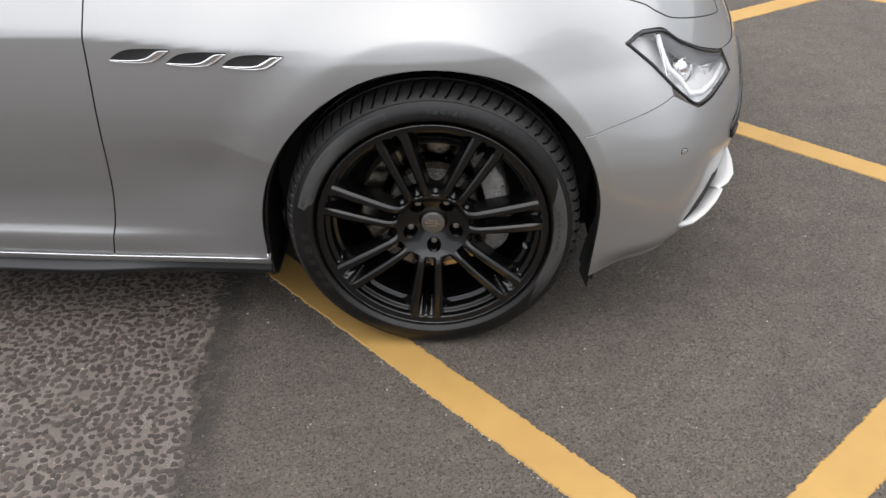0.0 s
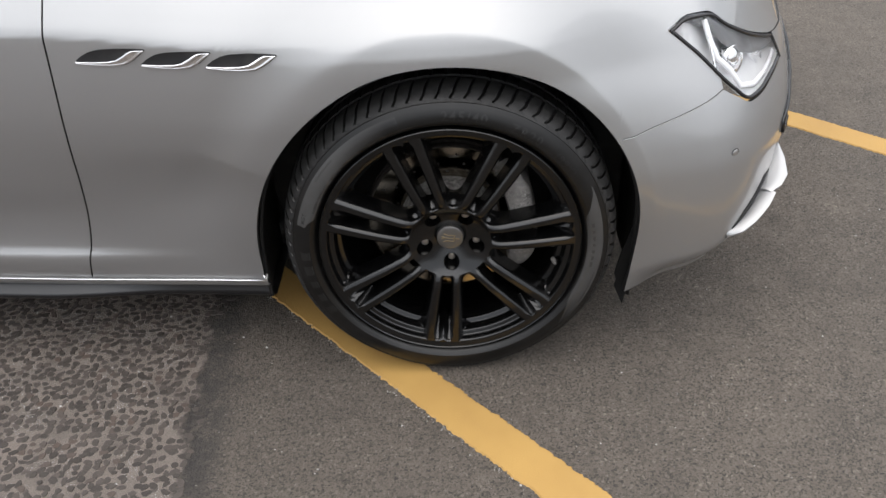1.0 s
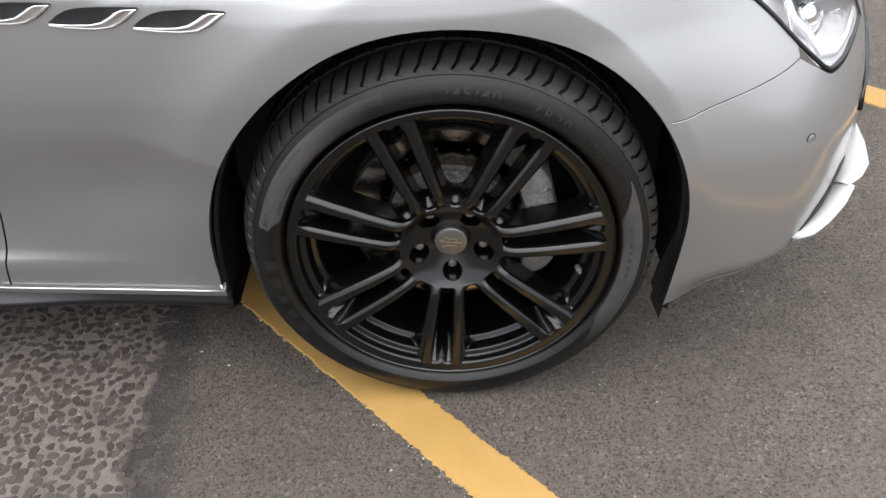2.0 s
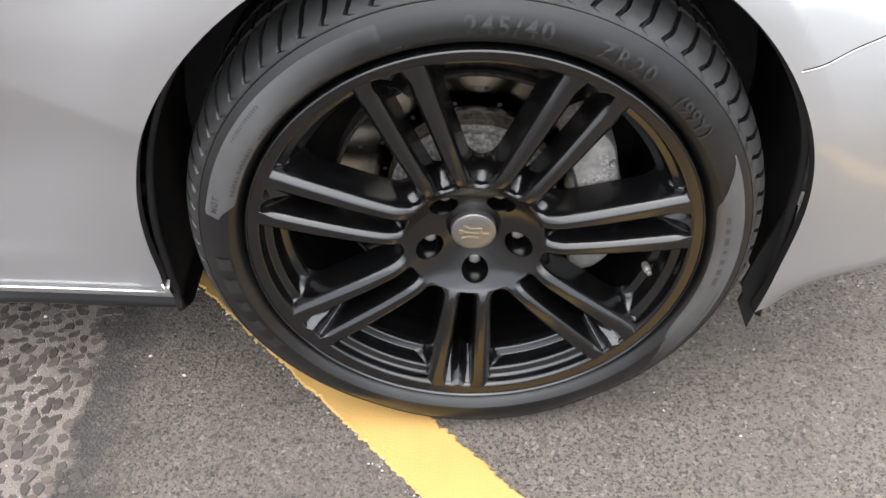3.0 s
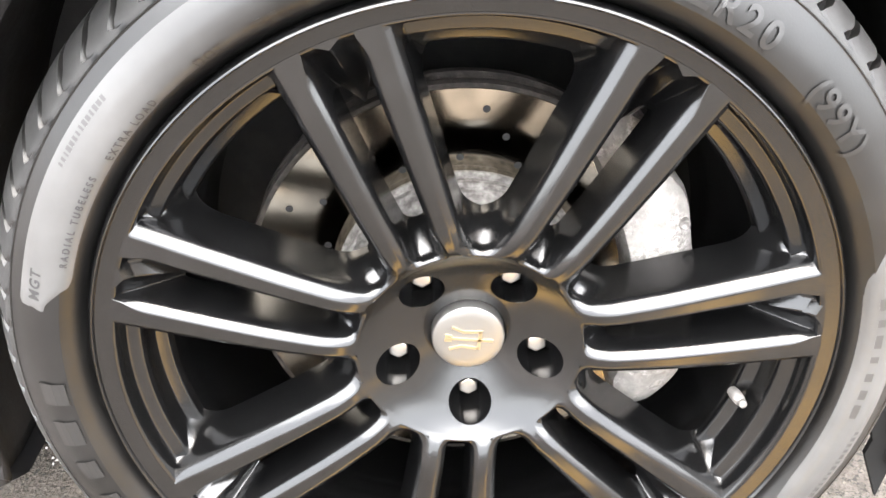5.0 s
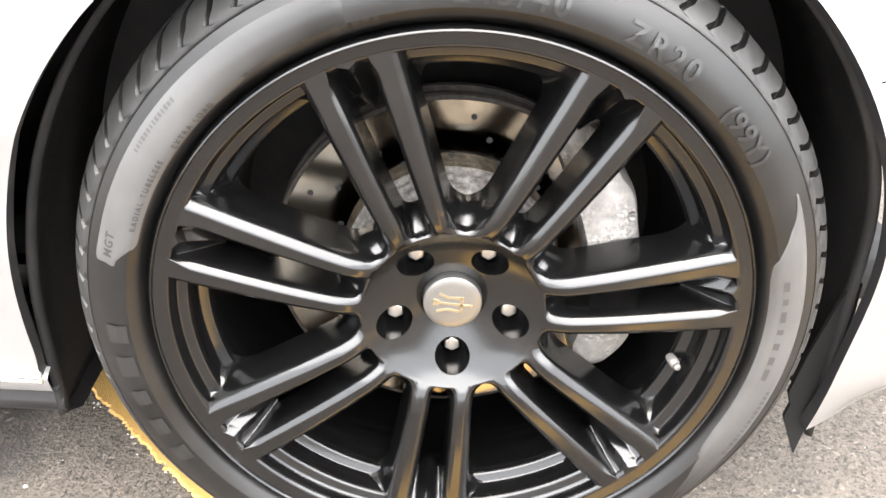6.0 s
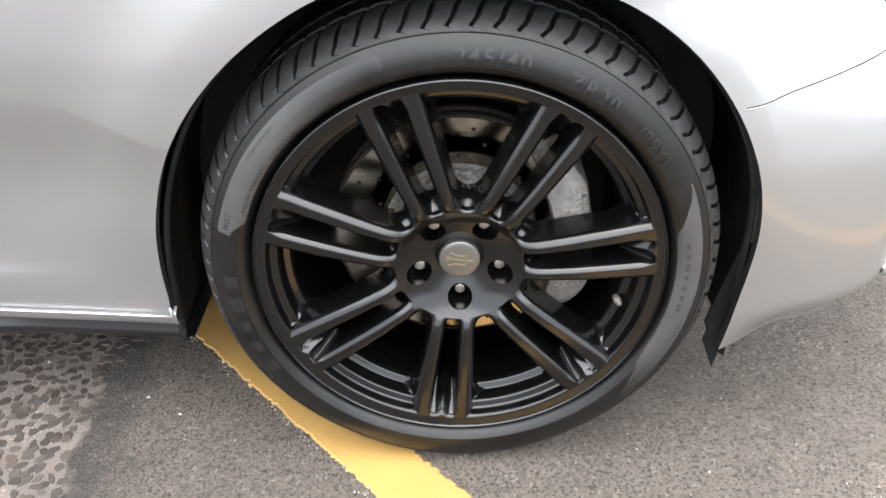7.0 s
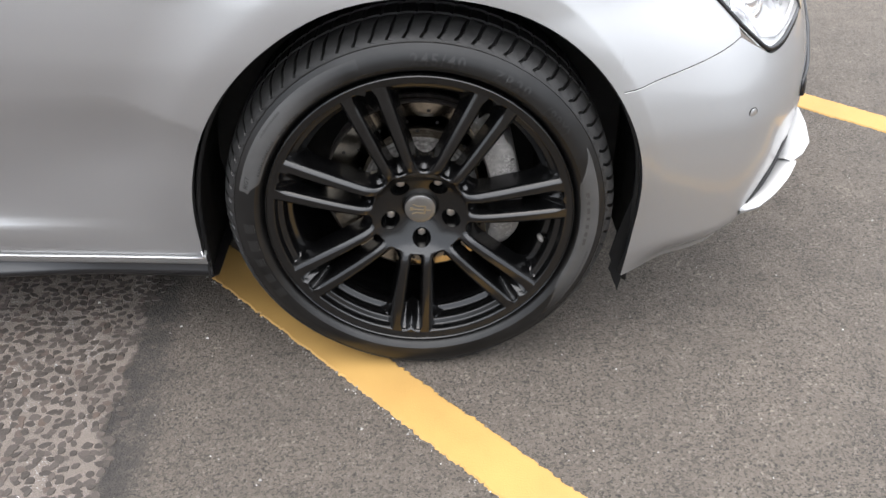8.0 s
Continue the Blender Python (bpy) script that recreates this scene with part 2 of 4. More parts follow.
# ---- shape of the car's skin: s runs along the plan outline, z is the height ----
def smooth(a, b, v):
    u = min(1.0, max(0.0, (v - a) / (b - a)))
    return u * u * (3 - 2 * u)


def curve_through(knots):
    """A smooth function through (v, f) knots: monotone cubic."""
    xs, ys = [k[0] for k in knots], [k[1] for k in knots]
    d = [(ys[i + 1] - ys[i]) / (xs[i + 1] - xs[i]) for i in range(len(xs) - 1)]
    m = [d[0]] + [0 if d[i - 1] * d[i] <= 0 else 2 * d[i - 1] * d[i] / (d[i - 1] + d[i]) for i in range(1, len(d))] + [d[-1]]

    def f(v):
        if v <= xs[0]:
            return ys[0] + m[0] * (v - xs[0])
        if v >= xs[-1]:
            return ys[-1] + m[-1] * (v - xs[-1])
        i = max(j for j in range(len(xs) - 1) if xs[j] <= v)
        h = xs[i + 1] - xs[i]
        t = (v - xs[i]) / h
        return ((1 + 2 * t) * (1 - t) ** 2 * ys[i] + t * (1 - t) ** 2 * h * m[i] + t * t * (3 - 2 * t) * ys[i + 1] + t * t * (t - 1) * h * m[i + 1])
    return f


SIDE_Y = -0.035
# heading of the plan outline in degrees: the car stands a little askew to its steered front wheel
turn_of = curve_through([(-2.3, -5.7), (-0.55, -5.6), (-0.30, -3.6), (-0.05, 0.0), (0.05, 2), (0.35, 8), (0.52, 14), (0.62, 34), (0.72, 55), (0.9, 66), (1.2, 78), (1.6, 88), (1.9, 90)])
PLAN_FROM = -2.2
PLAN = [(-0.2, -0.2, SIDE_Y)]
while PLAN[-1][0] < 1.9:
    _s, _x, _y = PLAN[-1]
    _a = math.radians(turn_of(_s + 0.0025))
    PLAN.append((_s + 0.005, _x + 0.005 * math.cos(_a), _y + 0.005 * math.sin(_a)))
while PLAN[0][0] > PLAN_FROM + 0.004:
    _s, _x, _y = PLAN[0]
    _a = math.radians(turn_of(_s - 0.0025))
    PLAN.insert(0, (_s - 0.005, _x - 0.005 * math.cos(_a), _y - 0.005 * math.sin(_a)))

door_in = curve_through([(0.20, 0.064), (0.24, 0.052), (0.296, 0.0395), (0.306, 0.0390), (0.313, 0.0420), (0.328, 0.0492), (0.35, 0.0508), (0.40, 0.0475), (0.50, 0.026), (0.60, 0.0085), (0.68, 0.0012), (0.74, 0.0005), (0.79, 0.0018), (0.835, 0.0040), (0.841, 0.0060), (0.88, 0.0285), (0.94, 0.069), (1.02, 0.130), (1.1, 0.21)])
wing_in = curve_through([(0.20, 0.060), (0.30, 0.052), (0.45, 0.0445), (0.60, 0.0375), (0.68, 0.0312), (0.73, 0.0300), (0.755, 0.0312), (0.775, 0.0355), (0.80, 0.045), (0.86, 0.077), (0.92, 0.116), (0.98, 0.166), (1.02, 0.21), (1.1, 0.33)])
nose_in = curve_through([(0.05, 0.11), (0.10, 0.062), (0.15, 0.030), (0.20, 0.012), (0.28, 0.004), (0.38, 0.0), (0.46, 0.004), (0.52, 0.016), (0.58, 0.038), (0.66, 0.080), (0.74, 0.125), (0.82, 0.185), (0.90, 0.28), (0.98, 0.44)])
bumper_bottom = curve_through([(0.38, 0.160), (0.45, 0.178), (0.53, 0.194), (0.60, 0.216), (0.67, 0.264), (0.80, 0.330), (1.0, 0.360), (1.75, 0.375)])
ARCH_Z, ARCH_A, ARCH_REAR, ARCH_TOP = 0.36, 0.398, 0.416, 0.744


def arch_axis(s):
    """Height of the arch's centre: lower towards the door."""
    return ARCH_Z - 0.075 * smooth(0.0, -0.22, s)


def skin_in(s, z):
    """How far the skin lies inside the plan outline."""
    w = max(smooth(-0.52, -0.10, s), smooth(-0.90, -0.48, s) * (1 - smooth(0.42, 0.60, z)))
    n = smooth(0.12, 0.62, s)
    n += 0.5 * (smooth(0.04, 0.50, s) - n) * smooth(0.60, 0.70, z)
    drop = (0.012 * smooth(-1.3, -0.72, s) + 0.036 * smooth(-0.75, -0.30, s)) * smooth(0.55, 0.74, z)
    d = (1 - w) * door_in(z + drop) + w * ((1 - n) * wing_in(z) + n * nose_in(z))
    # the wheel arch's flare: an upright band round the opening, fading outwards
    r = math.hypot(s / (ARCH_A if s > 0 else ARCH_REAR), (z - arch_axis(s)) / (ARCH_TOP - arch_axis(s))) - 1.0
    r0 = 0.150 - 0.07 * smooth(0.08, 0.40, s) - 0.03 * smooth(-0.05, -0.30, s)
    soft_edge = 0.00008 + 0.004 * smooth(-0.10, -0.34, s)
    u = min(1.0, (math.sqrt((r - r0) ** 2 + soft_edge) + r - r0) / 2 / 0.26)
    flare = 0.021 * (1 - u) ** 2 - 0.001 * smooth(0.0, 0.10, r)
    d -= flare * smooth(0.25, 0.50, z) * (1 - 0.75 * smooth(0.30, 0.48, s)) * (1 if r > -0.2 else 0)
    # the bumper's lower edge rolls under
    if s > 0.3:
        d += 0.045 * (1 - smooth(0.0, 0.085, z - bumper_bottom(s))) ** 1.5 * smooth(0.36, 0.50, s)
    return d


def skin(s, z, out=0.0):
    """The point of the skin at s, z, moved out by some metres."""
    u = (s - PLAN[0][0]) / 0.005
    i = max(0, min(int(u), len(PLAN) - 2))
    t = u - i
    x = PLAN[i][1] * (1 - t) + PLAN[i + 1][1] * t
    y = PLAN[i][2] * (1 - t) + PLAN[i + 1][2] * t
    a = math.radians(turn_of(s))
    d = skin_in(s, z) - out
    return (x - d * math.sin(a), y + d * math.cos(a), z)


@lru_cache(maxsize=None)
def skin_normal(s, z):
    a, c = Vector(skin(s - 0.002, z)), Vector(skin(s + 0.002, z))
    d, e = Vector(skin(s, z - 0.0015)), Vector(skin(s, z + 0.0015))
    return (c - a).cross(e - d).normalized()


# ---- builders ----
def part(name, bm, mat, parent=None, label="", smooth_faces=True):
    mesh = bpy.data.meshes.new(name)
    bm.normal_update()
    bm.to_mesh(mesh)
    bm.free()
    for p in mesh.polygons:
        p.use_smooth = smooth_faces
    mesh.materials.append(mat)
    ob = new(name, mesh)
    if parent:
        ob.parent = parent
    if label:
        ob["label"] = label
    return ob


def sharp(ob, degrees=35):
    """Smooth shading that breaks at sharp edges."""
    ob.data.set_sharp_from_angle(angle=radians(degrees))
    return ob


def from_grid(rows, closed_u=False, closed_v=False):
    """A bmesh of quads from rows of points."""
    bm = bmesh.new()
    vs = [[bm.verts.new(p) for p in r] for r in rows]
    nu, nv = len(rows), len(rows[0])
    for i in range(nu if closed_u else nu - 1):
        for j in range(nv if closed_v else nv - 1):
            a, b, c, d = vs[i][j], vs[(i + 1) % nu][j], vs[(i + 1) % nu][(j + 1) % nv], vs[i][(j + 1) % nv]
            if len({a, b, c, d}) == 4:
                bm.faces.new((a, b, c, d))
    return bm


def revolve(profile, steps, closed=False, start=0.0):
    """Profile points (radius, y) turned about the y axis."""
    rows = [[(r * math.cos(start + 2 * math.pi * i / steps), y, r * math.sin(start + 2 * math.pi * i / steps)) for r, y in profile] for i in range(steps)]
    return from_grid(rows, True, closed)


def outline_block(points, depth, thick_dir=1):
    """An extruded outline in x, z, from y = 0 to y = depth."""
    bm = bmesh.new()
    a = [bm.verts.new((x, 0, z)) for x, z in points]
    b = [bm.verts.new((x, depth, z)) for x, z in points]
    bm.faces.new(a)
    bm.faces.new(b[::-1])
    for i in range(len(a)):
        j = (i + 1) % len(a)
        bm.faces.new((a[j], a[i], b[i], b[j]))
    bmesh.ops.recalc_face_normals(bm, faces=bm.faces)
    return bm


def box_bm(x0, x1, y0, y1, z0, z1):
    bm = bmesh.new()
    bmesh.ops.create_cube(bm, size=1)
    for v in bm.verts:
        v.co = ((x0 + x1) / 2 + v.co.x * (x1 - x0), (y0 + y1) / 2 + v.co.y * (y1 - y0), (z0 + z1) / 2 + v.co.z * (z1 - z0))
    return bm


def bevelled(bm, width, segments=2, angle=30):
    es = [e for e in bm.edges if len(e.link_faces) == 2 and e.calc_face_angle(0) > radians(angle)]
    bmesh.ops.bevel(bm, geom=es, offset=width, segments=segments, profile=0.6, affect="EDGES")
    return bm


def thick(ob, metres):
    m = ob.modifiers.new("thickness", "SOLIDIFY")
    m.thickness, m.offset = metres, -1
    return ob


def tube(points, radius, closed=False, sides=8):
    """A round bar along points."""
    rows = []
    n = len(points)
    for i, p in enumerate(points):
        a, b = Vector(points[(i - 1) % n] if closed or i else points[0]), Vector(points[(i + 1) % n] if closed or i < n - 1 else points[-1])
        t = (b - a).normalized()
        u = t.cross(Vector((0, 1, 0)))
        u = u.normalized() if u.length > 1e-4 else Vector((1, 0, 0))
        w = t.cross(u)
        rows.append([tuple(Vector(p) + radius * (math.cos(k * 2 * math.pi / sides) * u + math.sin(k * 2 * math.pi / sides) * w)) for k in range(sides)])
    bm = from_grid(rows, closed, True)
    if not closed:
        bm.verts.ensure_lookup_table()
        bm.faces.new([bm.verts[k] for k in range(sides)][::-1])
        bm.faces.new([bm.verts[(n - 1) * sides + k] for k in range(sides)])
    bmesh.ops.recalc_face_normals(bm, faces=bm.faces)
    return bm


def cut(ob, cutters):
    """Takes the cutters' shapes out of ob's mesh."""
    for c in cutters:
        m = ob.modifiers.new("cut", "BOOLEAN")
        m.operation, m.object, m.solver = "DIFFERENCE", c, "EXACT"
    bpy.context.view_layer.update()
    mesh = bpy.data.meshes.new_from_object(ob.evaluated_get(bpy.context.evaluated_depsgraph_get()))
    ob.modifiers.clear()
    ob.data = mesh
    for c in cutters:
        bpy.data.objects.remove(c)
    return ob


def merge(bms):
    out = bmesh.new()
    for b in bms:
        me = bpy.data.meshes.new("tmp")
        b.to_mesh(me)
        b.free()
        out.from_mesh(me)
        bpy.data.meshes.remove(me)
    return out


# ---- ground ----
bm = from_grid([[(x, y, 0) for y in (-400, -20, -4, 0, 4, 20, 400)] for x in (-400, -20, -4, 0, 4, 20, 400)])
ground = part("ground", bm, ASPHALT)
if ground.data.polygons[0].normal.z < 0:
    ground.data.flip_normals()
tagged(ground, "worn grey asphalt with a coarse stony patch", "ground", kind="structure")


# plain walls added out of view, to block and reflect light near the horizon
for k, (x0, x1, y0, y1) in enumerate(((-22, 22, -16.3, -16), (-22, 22, 18, 18.3), (-22.3, -22, -16, 18), (22, 22.3, -16, 18))):
    tagged(part("wall_" + ("south", "north", "west", "east")[k], box_bm(x0, x1, y0, y1, 0, 2.0), UNSEEN_WALL, smooth_faces=False), "plain dull rendered wall round the car park", "wall", kind="structure")


def chipping_points(x, y, rnd):
    """An irregular low stone: its foot and its smaller top."""
    n, long, wide, turn = rnd.choice((6, 7, 8)), rnd.uniform(0.0085, 0.0150), rnd.uniform(0.0068, 0.0108), rnd.uniform(0, math.pi)
    foot, top = [], []
    h = rnd.uniform(0.0010, 0.0024)
    for k in range(n):
        a = 2 * math.pi * k / n
        q = rnd.uniform(0.68, 1.18)
        u, v = long * q * math.cos(a), wide * q * math.sin(a)
        px, py = u * math.cos(turn) - v * math.sin(turn), u * math.sin(turn) + v * math.cos(turn)
        foot.append((x + px, y + py, -0.001))
        top.append((x + px * 0.82, y + py * 0.82, h * rnd.uniform(0.85, 1.1)))
    return foot, top


def road_line(p, q, width, seed):
    """A painted stripe from p to q (the middle line), with ragged edges."""
    rnd = random.Random(seed)
    p, q = Vector((*p, 0)), Vector((*q, 0))
    t = (q - p).normalized()
    side = Vector((-t.y, t.x, 0))
    steps = max(2, int((q - p).length / 0.004))
    rows = []
    for i in range(steps + 1):
        c = p + (q - p) * i / steps
        j1, j2 = [rnd.gauss(0, 0.0014) + 0.0026 * noise.noise(c * 22 + Vector((k, k, k))) + 0.0026 * noise.noise(c * 90 + Vector((k, 0, k))) for k in (0, 5)]
        a, b = c + side * (width / 2 + j1), c - side * (width / 2 + j2)
        rows.append([(a.x, a.y, 0.0), (a.x - side.x * 0.003, a.y - side.y * 0.003, 0.003), (b.x + side.x * 0.003, b.y + side.y * 0.003, 0.003), (b.x, b.y, 0.0)])
    bm = from_grid(rows)
    bmesh.ops.recalc_face_normals(bm, faces=bm.faces)
    ob = part("road_marking", bm, YELLOW, smooth_faces=False)
    if sum(f.normal.z for f in ob.data.polygons) < 0:
        ob.data.flip_normals()
    return tagged(ob, "worn yellow painted stripe on the asphalt", "road marking", "yellow hatching stripes", "structure")


# middle lines of the hatching
road_line((-1.30, 1.253), (0.590, -0.785), 0.10, 1)
road_line((0.640, -0.690), (1.780, 0.385), 0.115, 2)
road_line((0.20, 2.06), (1.85, 0.41), 0.10, 3)
road_line((0.90, 2.16), (1.80, 2.669), 0.115, 4)
road_line((1.30, 3.26), (2.60, 2.18), 0.10, 5)

# ---- the car ----
car = new("car")
tagged(car, "silver saloon car parked on asphalt over yellow hatching", "car")


def seam_low(x):
    """Height of the wing's lower edge in front of the arch: the joint with the bumper."""
    return 0.561 + 0.005 * smooth(0.345, 0.42, x) + (0.617 - 0.566) * max(0.0, (x - 0.385) / 0.205) ** 1.25


def arch_low(x):
    return arch_axis(x) + (ARCH_TOP - arch_axis(x)) * math.sqrt(max(0.0, 1 - (x / (ARCH_A if x > 0 else ARCH_REAR)) ** 2))


def arch_rear(z):
    """The arch's edge towards the door, below its shoulder."""
    return -ARCH_REAR * math.sqrt(1 - max(0.0, (z - arch_axis(-0.3)) / (ARCH_TOP - arch_axis(-0.3))) ** 2) - 0.003 * smooth(0.285, 0.24, z)


def gap_x(z):
    """The front edge of the door."""
    return -0.721 - 0.080 * ((0.92 - z) / 0.62) ** 2.0 if z < 0.92 else -0.721 + 0.03 * (z - 0.92)


def steps_between(a, b, count):
    return [a + (b - a) * i / count for i in range(count + 1)]


def skin_panel(name, patches, parent, mat, label="", out=0.0, depth=0.014):
    """patches: lists of columns of (s, z) points. One sheet of the skin, its edges turned inwards."""
    bm = bmesh.new()
    where = bm.verts.layers.float_vector.new("where")
    for columns in patches:
        vs = []
        for c in columns:
            vs.append([])
            for s, z in c:
                v = bm.verts.new(skin(s, z, out))
                v[where] = (s, z, 0)
                vs[-1].append(v)
        for i in range(len(vs) - 1):
            for j in range(len(vs[0]) - 1):
                bm.faces.new((vs[i][j], vs[i + 1][j], vs[i + 1][j + 1], vs[i][j + 1]))
    bmesh.ops.remove_doubles(bm, verts=bm.verts, dist=0.0004)
    edges = [e for e in bm.edges if e.is_boundary]
    made = bmesh.ops.extrude_edge_only(bm, edges=edges)["geom"]
    for v in made:
        if isinstance(v, bmesh.types.BMVert):
            v.co -= skin_normal(v[where].x, v[where].y) * depth
    rim = {f for f in made if isinstance(f, bmesh.types.BMFace)}
    for f in rim:
        f.material_index = 1
    bm.verts.index_update()
    bm.normal_update()
    loops = []
    for f in bm.faces:
        for v in f.verts:
            loops.append(tuple(f.normal) if f in rim else tuple(skin_normal(v[where].x, v[where].y)))
    turned = [f.normal.dot(skin_normal(f.verts[0][where].x, f.verts[0][where].y)) < 0 for f in bm.faces if f not in rim]
    if sum(turned) > len(turned) / 2:
        raise ValueError("panel is inside out")
    bm.verts.layers.float_vector.remove(where)
    ob = part(name, bm, mat, parent, label)
    ob.data.materials.append(BLACK_PLASTIC)
    ob.data.normals_split_custom_set(loops)
    return ob


SILL_Z = 0.245
KNOT_LOW, KNOT_TOP, TOP_Z = 0.306, 0.838, 1.03
LOW_ROWS = steps_between(SILL_Z, KNOT_LOW, 10) + steps_between(KNOT_LOW, 0.38, 8)[1:]
HIGH_ROWS = steps_between(KNOT_TOP, KNOT_TOP + 0.008, 2)[1:] + steps_between(KNOT_TOP + 0.008, TOP_Z, 20)[1:]


def wing_column(x, low):
    return [(x, z) for z in steps_between(low, KNOT_TOP, 60) + HIGH_ROWS]


GAP, FINE_GAP = 0.0018, 0.0009
CENTRE_Y = 0.93
AXIS = Matrix.Translation((0.75, CENTRE_Y, 0)) @ Matrix.Rotation(radians(-5.7), 4, "Z")
S_END = min(p[0] for p in PLAN if p[2] >= CENTRE_Y + 0.006)


def top_edge(s):
    """Where the wing meets the bonnet."""
    return 1.03 - 0.10 * smooth(0.45, 1.3, s)


rear_part, over_arch, corner, above_lamp = [], [], [], []
for i in range(41):
    u = i / 40
    col = []
    for z in LOW_ROWS + steps_between(0.38, KNOT_TOP, 60)[1:] + HIGH_ROWS:
        x0, x1 = gap_x(z) + GAP, arch_rear(min(z, 0.38))
        col.append((x0 + (x1 - x0) * u, z))
    rear_part.append(col)
for i in range(151):
    first = math.acos(arch_rear(0.38) / ARCH_REAR)
    a = first - i / 150 * (first - 0.518)
    x = (ARCH_A if math.cos(a) > 0 else ARCH_REAR) * math.cos(a)
    over_arch.append(wing_column(x, 0.38 if i == 0 else max(0.38, arch_low(x))))
for x in steps_between(ARCH_A * math.cos(0.518), 0.468, 20)[1:]:
    over_arch.append(wing_column(x, seam_low(x) + FINE_GAP))


def lamp_left(s):
    """The headlight's lower left edge, from its rear tip to its lowest corner."""
    return 0.733 - (s - 0.472) * 0.80


lamp_top_curve = curve_through([(0.472, 0.735), (0.52, 0.752), (0.60, 0.750), (0.70, 0.715), (0.80, 0.672), (0.95, 0.625), (1.10, 0.600)])


def lamp_top(s):
    return lamp_top_curve(min(s, 1.10))


for s in steps_between(0.468, 0.590, 14):
    hi = min(lamp_left(s) - 0.003, 0.74) if s > 0.472 else 0.732
    corner.append([(s, z) for z in steps_between(seam_low(s) + FINE_GAP, max(hi, seam_low(s) + FINE_GAP + 0.002), 14)])
for s in steps_between(0.468, S_END, 90):
    above_lamp.append([(s, z) for z in steps_between(lamp_top(s) + 0.003, top_edge(s), 24)])
skin_panel("front_wing", [rear_part, over_arch, corner, above_lamp], car, SILVER, "silver front wing with flared wheel arch")

# door
columns = []
for i in range(61):
    u = (i / 60)
    columns.append([(-2.0 + (gap_x(z) - GAP + 2.0) * u, z) for z in LOW_ROWS + steps_between(0.38, KNOT_TOP, 60)[1:] + HIGH_ROWS])
skin_panel("front_door", [columns], car, SILVER, "silver front door with a sharp lower ledge")

# sill: a painted strip, a bright line above it and a black skirt below
rows, skirt = [], []
for s in steps_between(-2.0, -0.413, 40):
    x, y, _ = skin(s, SILL_Z)
    rows.append([(x, y + 0.014, SILL_Z + 0.004), (x, y + 0.002, SILL_Z - 0.001), (x, y + 0.001, SILL_Z - 0.004), (x, y + 0.005, SILL_Z - 0.020), (x, y + 0.010, SILL_Z - 0.026), (x, y + 0.030, SILL_Z - 0.028)])
    k = smooth(-0.62, -0.95, x)
    skirt.append([(x, y + 0.028, SILL_Z - 0.026), (x, y + 0.026, SILL_Z - 0.040), (x, y + 0.022 - 0.018 * k, SILL_Z - 0.048), (x, y + 0.020 - 0.022 * k, SILL_Z - 0.056), (x, y + 0.028 - 0.022 * k, SILL_Z - 0.066), (x, y + 0.06, SILL_Z - 0.085), (x, y + 0.32, SILL_Z - 0.09)])
bm = from_grid(rows)
bmesh.ops.recalc_face_normals(bm, faces=bm.faces)
part("sill", bm, SILVER, car, "silver sill strip")
bm = from_grid(skirt)
bmesh.ops.recalc_face_normals(bm, faces=bm.faces)
part("side_skirt", bm, SKIRT, car, "gloss black side skirt")
rows = []
for s in steps_between(-2.0, -0.415, 30):
    x, y, _ = skin(s, SILL_Z)
    rows.append((x, y - 0.005, SILL_Z - 0.001))
rows += [(-0.412, skin(-0.412, SILL_Z)[1] - 0.004, SILL_Z + 0.014)]
part("sill_trim", tube(rows, 0.0021), CHROME, car, "bright metal strip along the sill")

# bumper
def bumper_top(s):
    if s < 0.590:
        return seam_low(s) - FINE_GAP
    return curve_through([(0.590, seam_low(0.590) - FINE_GAP), (0.63, 0.595), (0.68, 0.574), (0.74, 0.572), (0.82, 0.575), (0.95, 0.575), (1.10, 0.575), (1.75, 0.58)])(s)


columns = []
for i in range(25):
    a = 0.518 * (1 - i / 24)
    x = ARCH_A * math.cos(a)
    columns.append([(x, z) for z in steps_between(arch_low(x), bumper_top(x), 40)])
arch_side, columns = columns, []
for i in range(121):
    u = i / 120
    s1 = ARCH_A + (S_END - ARCH_A) * u ** 1.3
    col = []
    for z in steps_between(bumper_bottom(s1), ARCH_Z, 20)[:-1] + steps_between(ARCH_Z, bumper_top(s1), 40):
        shift = -0.012 * (1 - u) ** 8 * smooth(ARCH_Z, 0.17, z)
        col.append((s1 + shift, z))
    columns.append(col)
front_bumper = skin_panel("front_bumper", [arch_side, columns], car, SILVER, "silver front bumper with parking sensor")

part("bumper_edge", tube([skin(s, seam_low(s) - FINE_GAP - 0.0009, -0.0003) for s in steps_between(0.350, 0.588, 40)], 0.0011), SILVER, car)

# headlight
rows = []
lamp = []
for s in steps_between(0.474, 1.10, 50):
    lo = lamp_left(s) if s < 0.66 else bumper_top(s) + 0.006
    lo = max(lo, bumper_top(s) + 0.006) if s > 0.60 else lo
    lamp.append((s, lo, lamp_top(s) - 0.002))
rows = []
for s, lo, hi in lamp:
    row = []
    for k in range(13):
        v = k / 12
        deep = 0.012 + 0.05 * math.sin(math.pi * v) ** 0.6 * min(1.0, 6 * (s - 0.47), 6 * (1.12 - s))
        row.append(skin(s, lo + (hi - lo) * v, -deep))
    rows.append(row)
headlight = part("headlight", from_grid(rows), LAMP_INSIDE, car, "clear headlight with a dark surround")
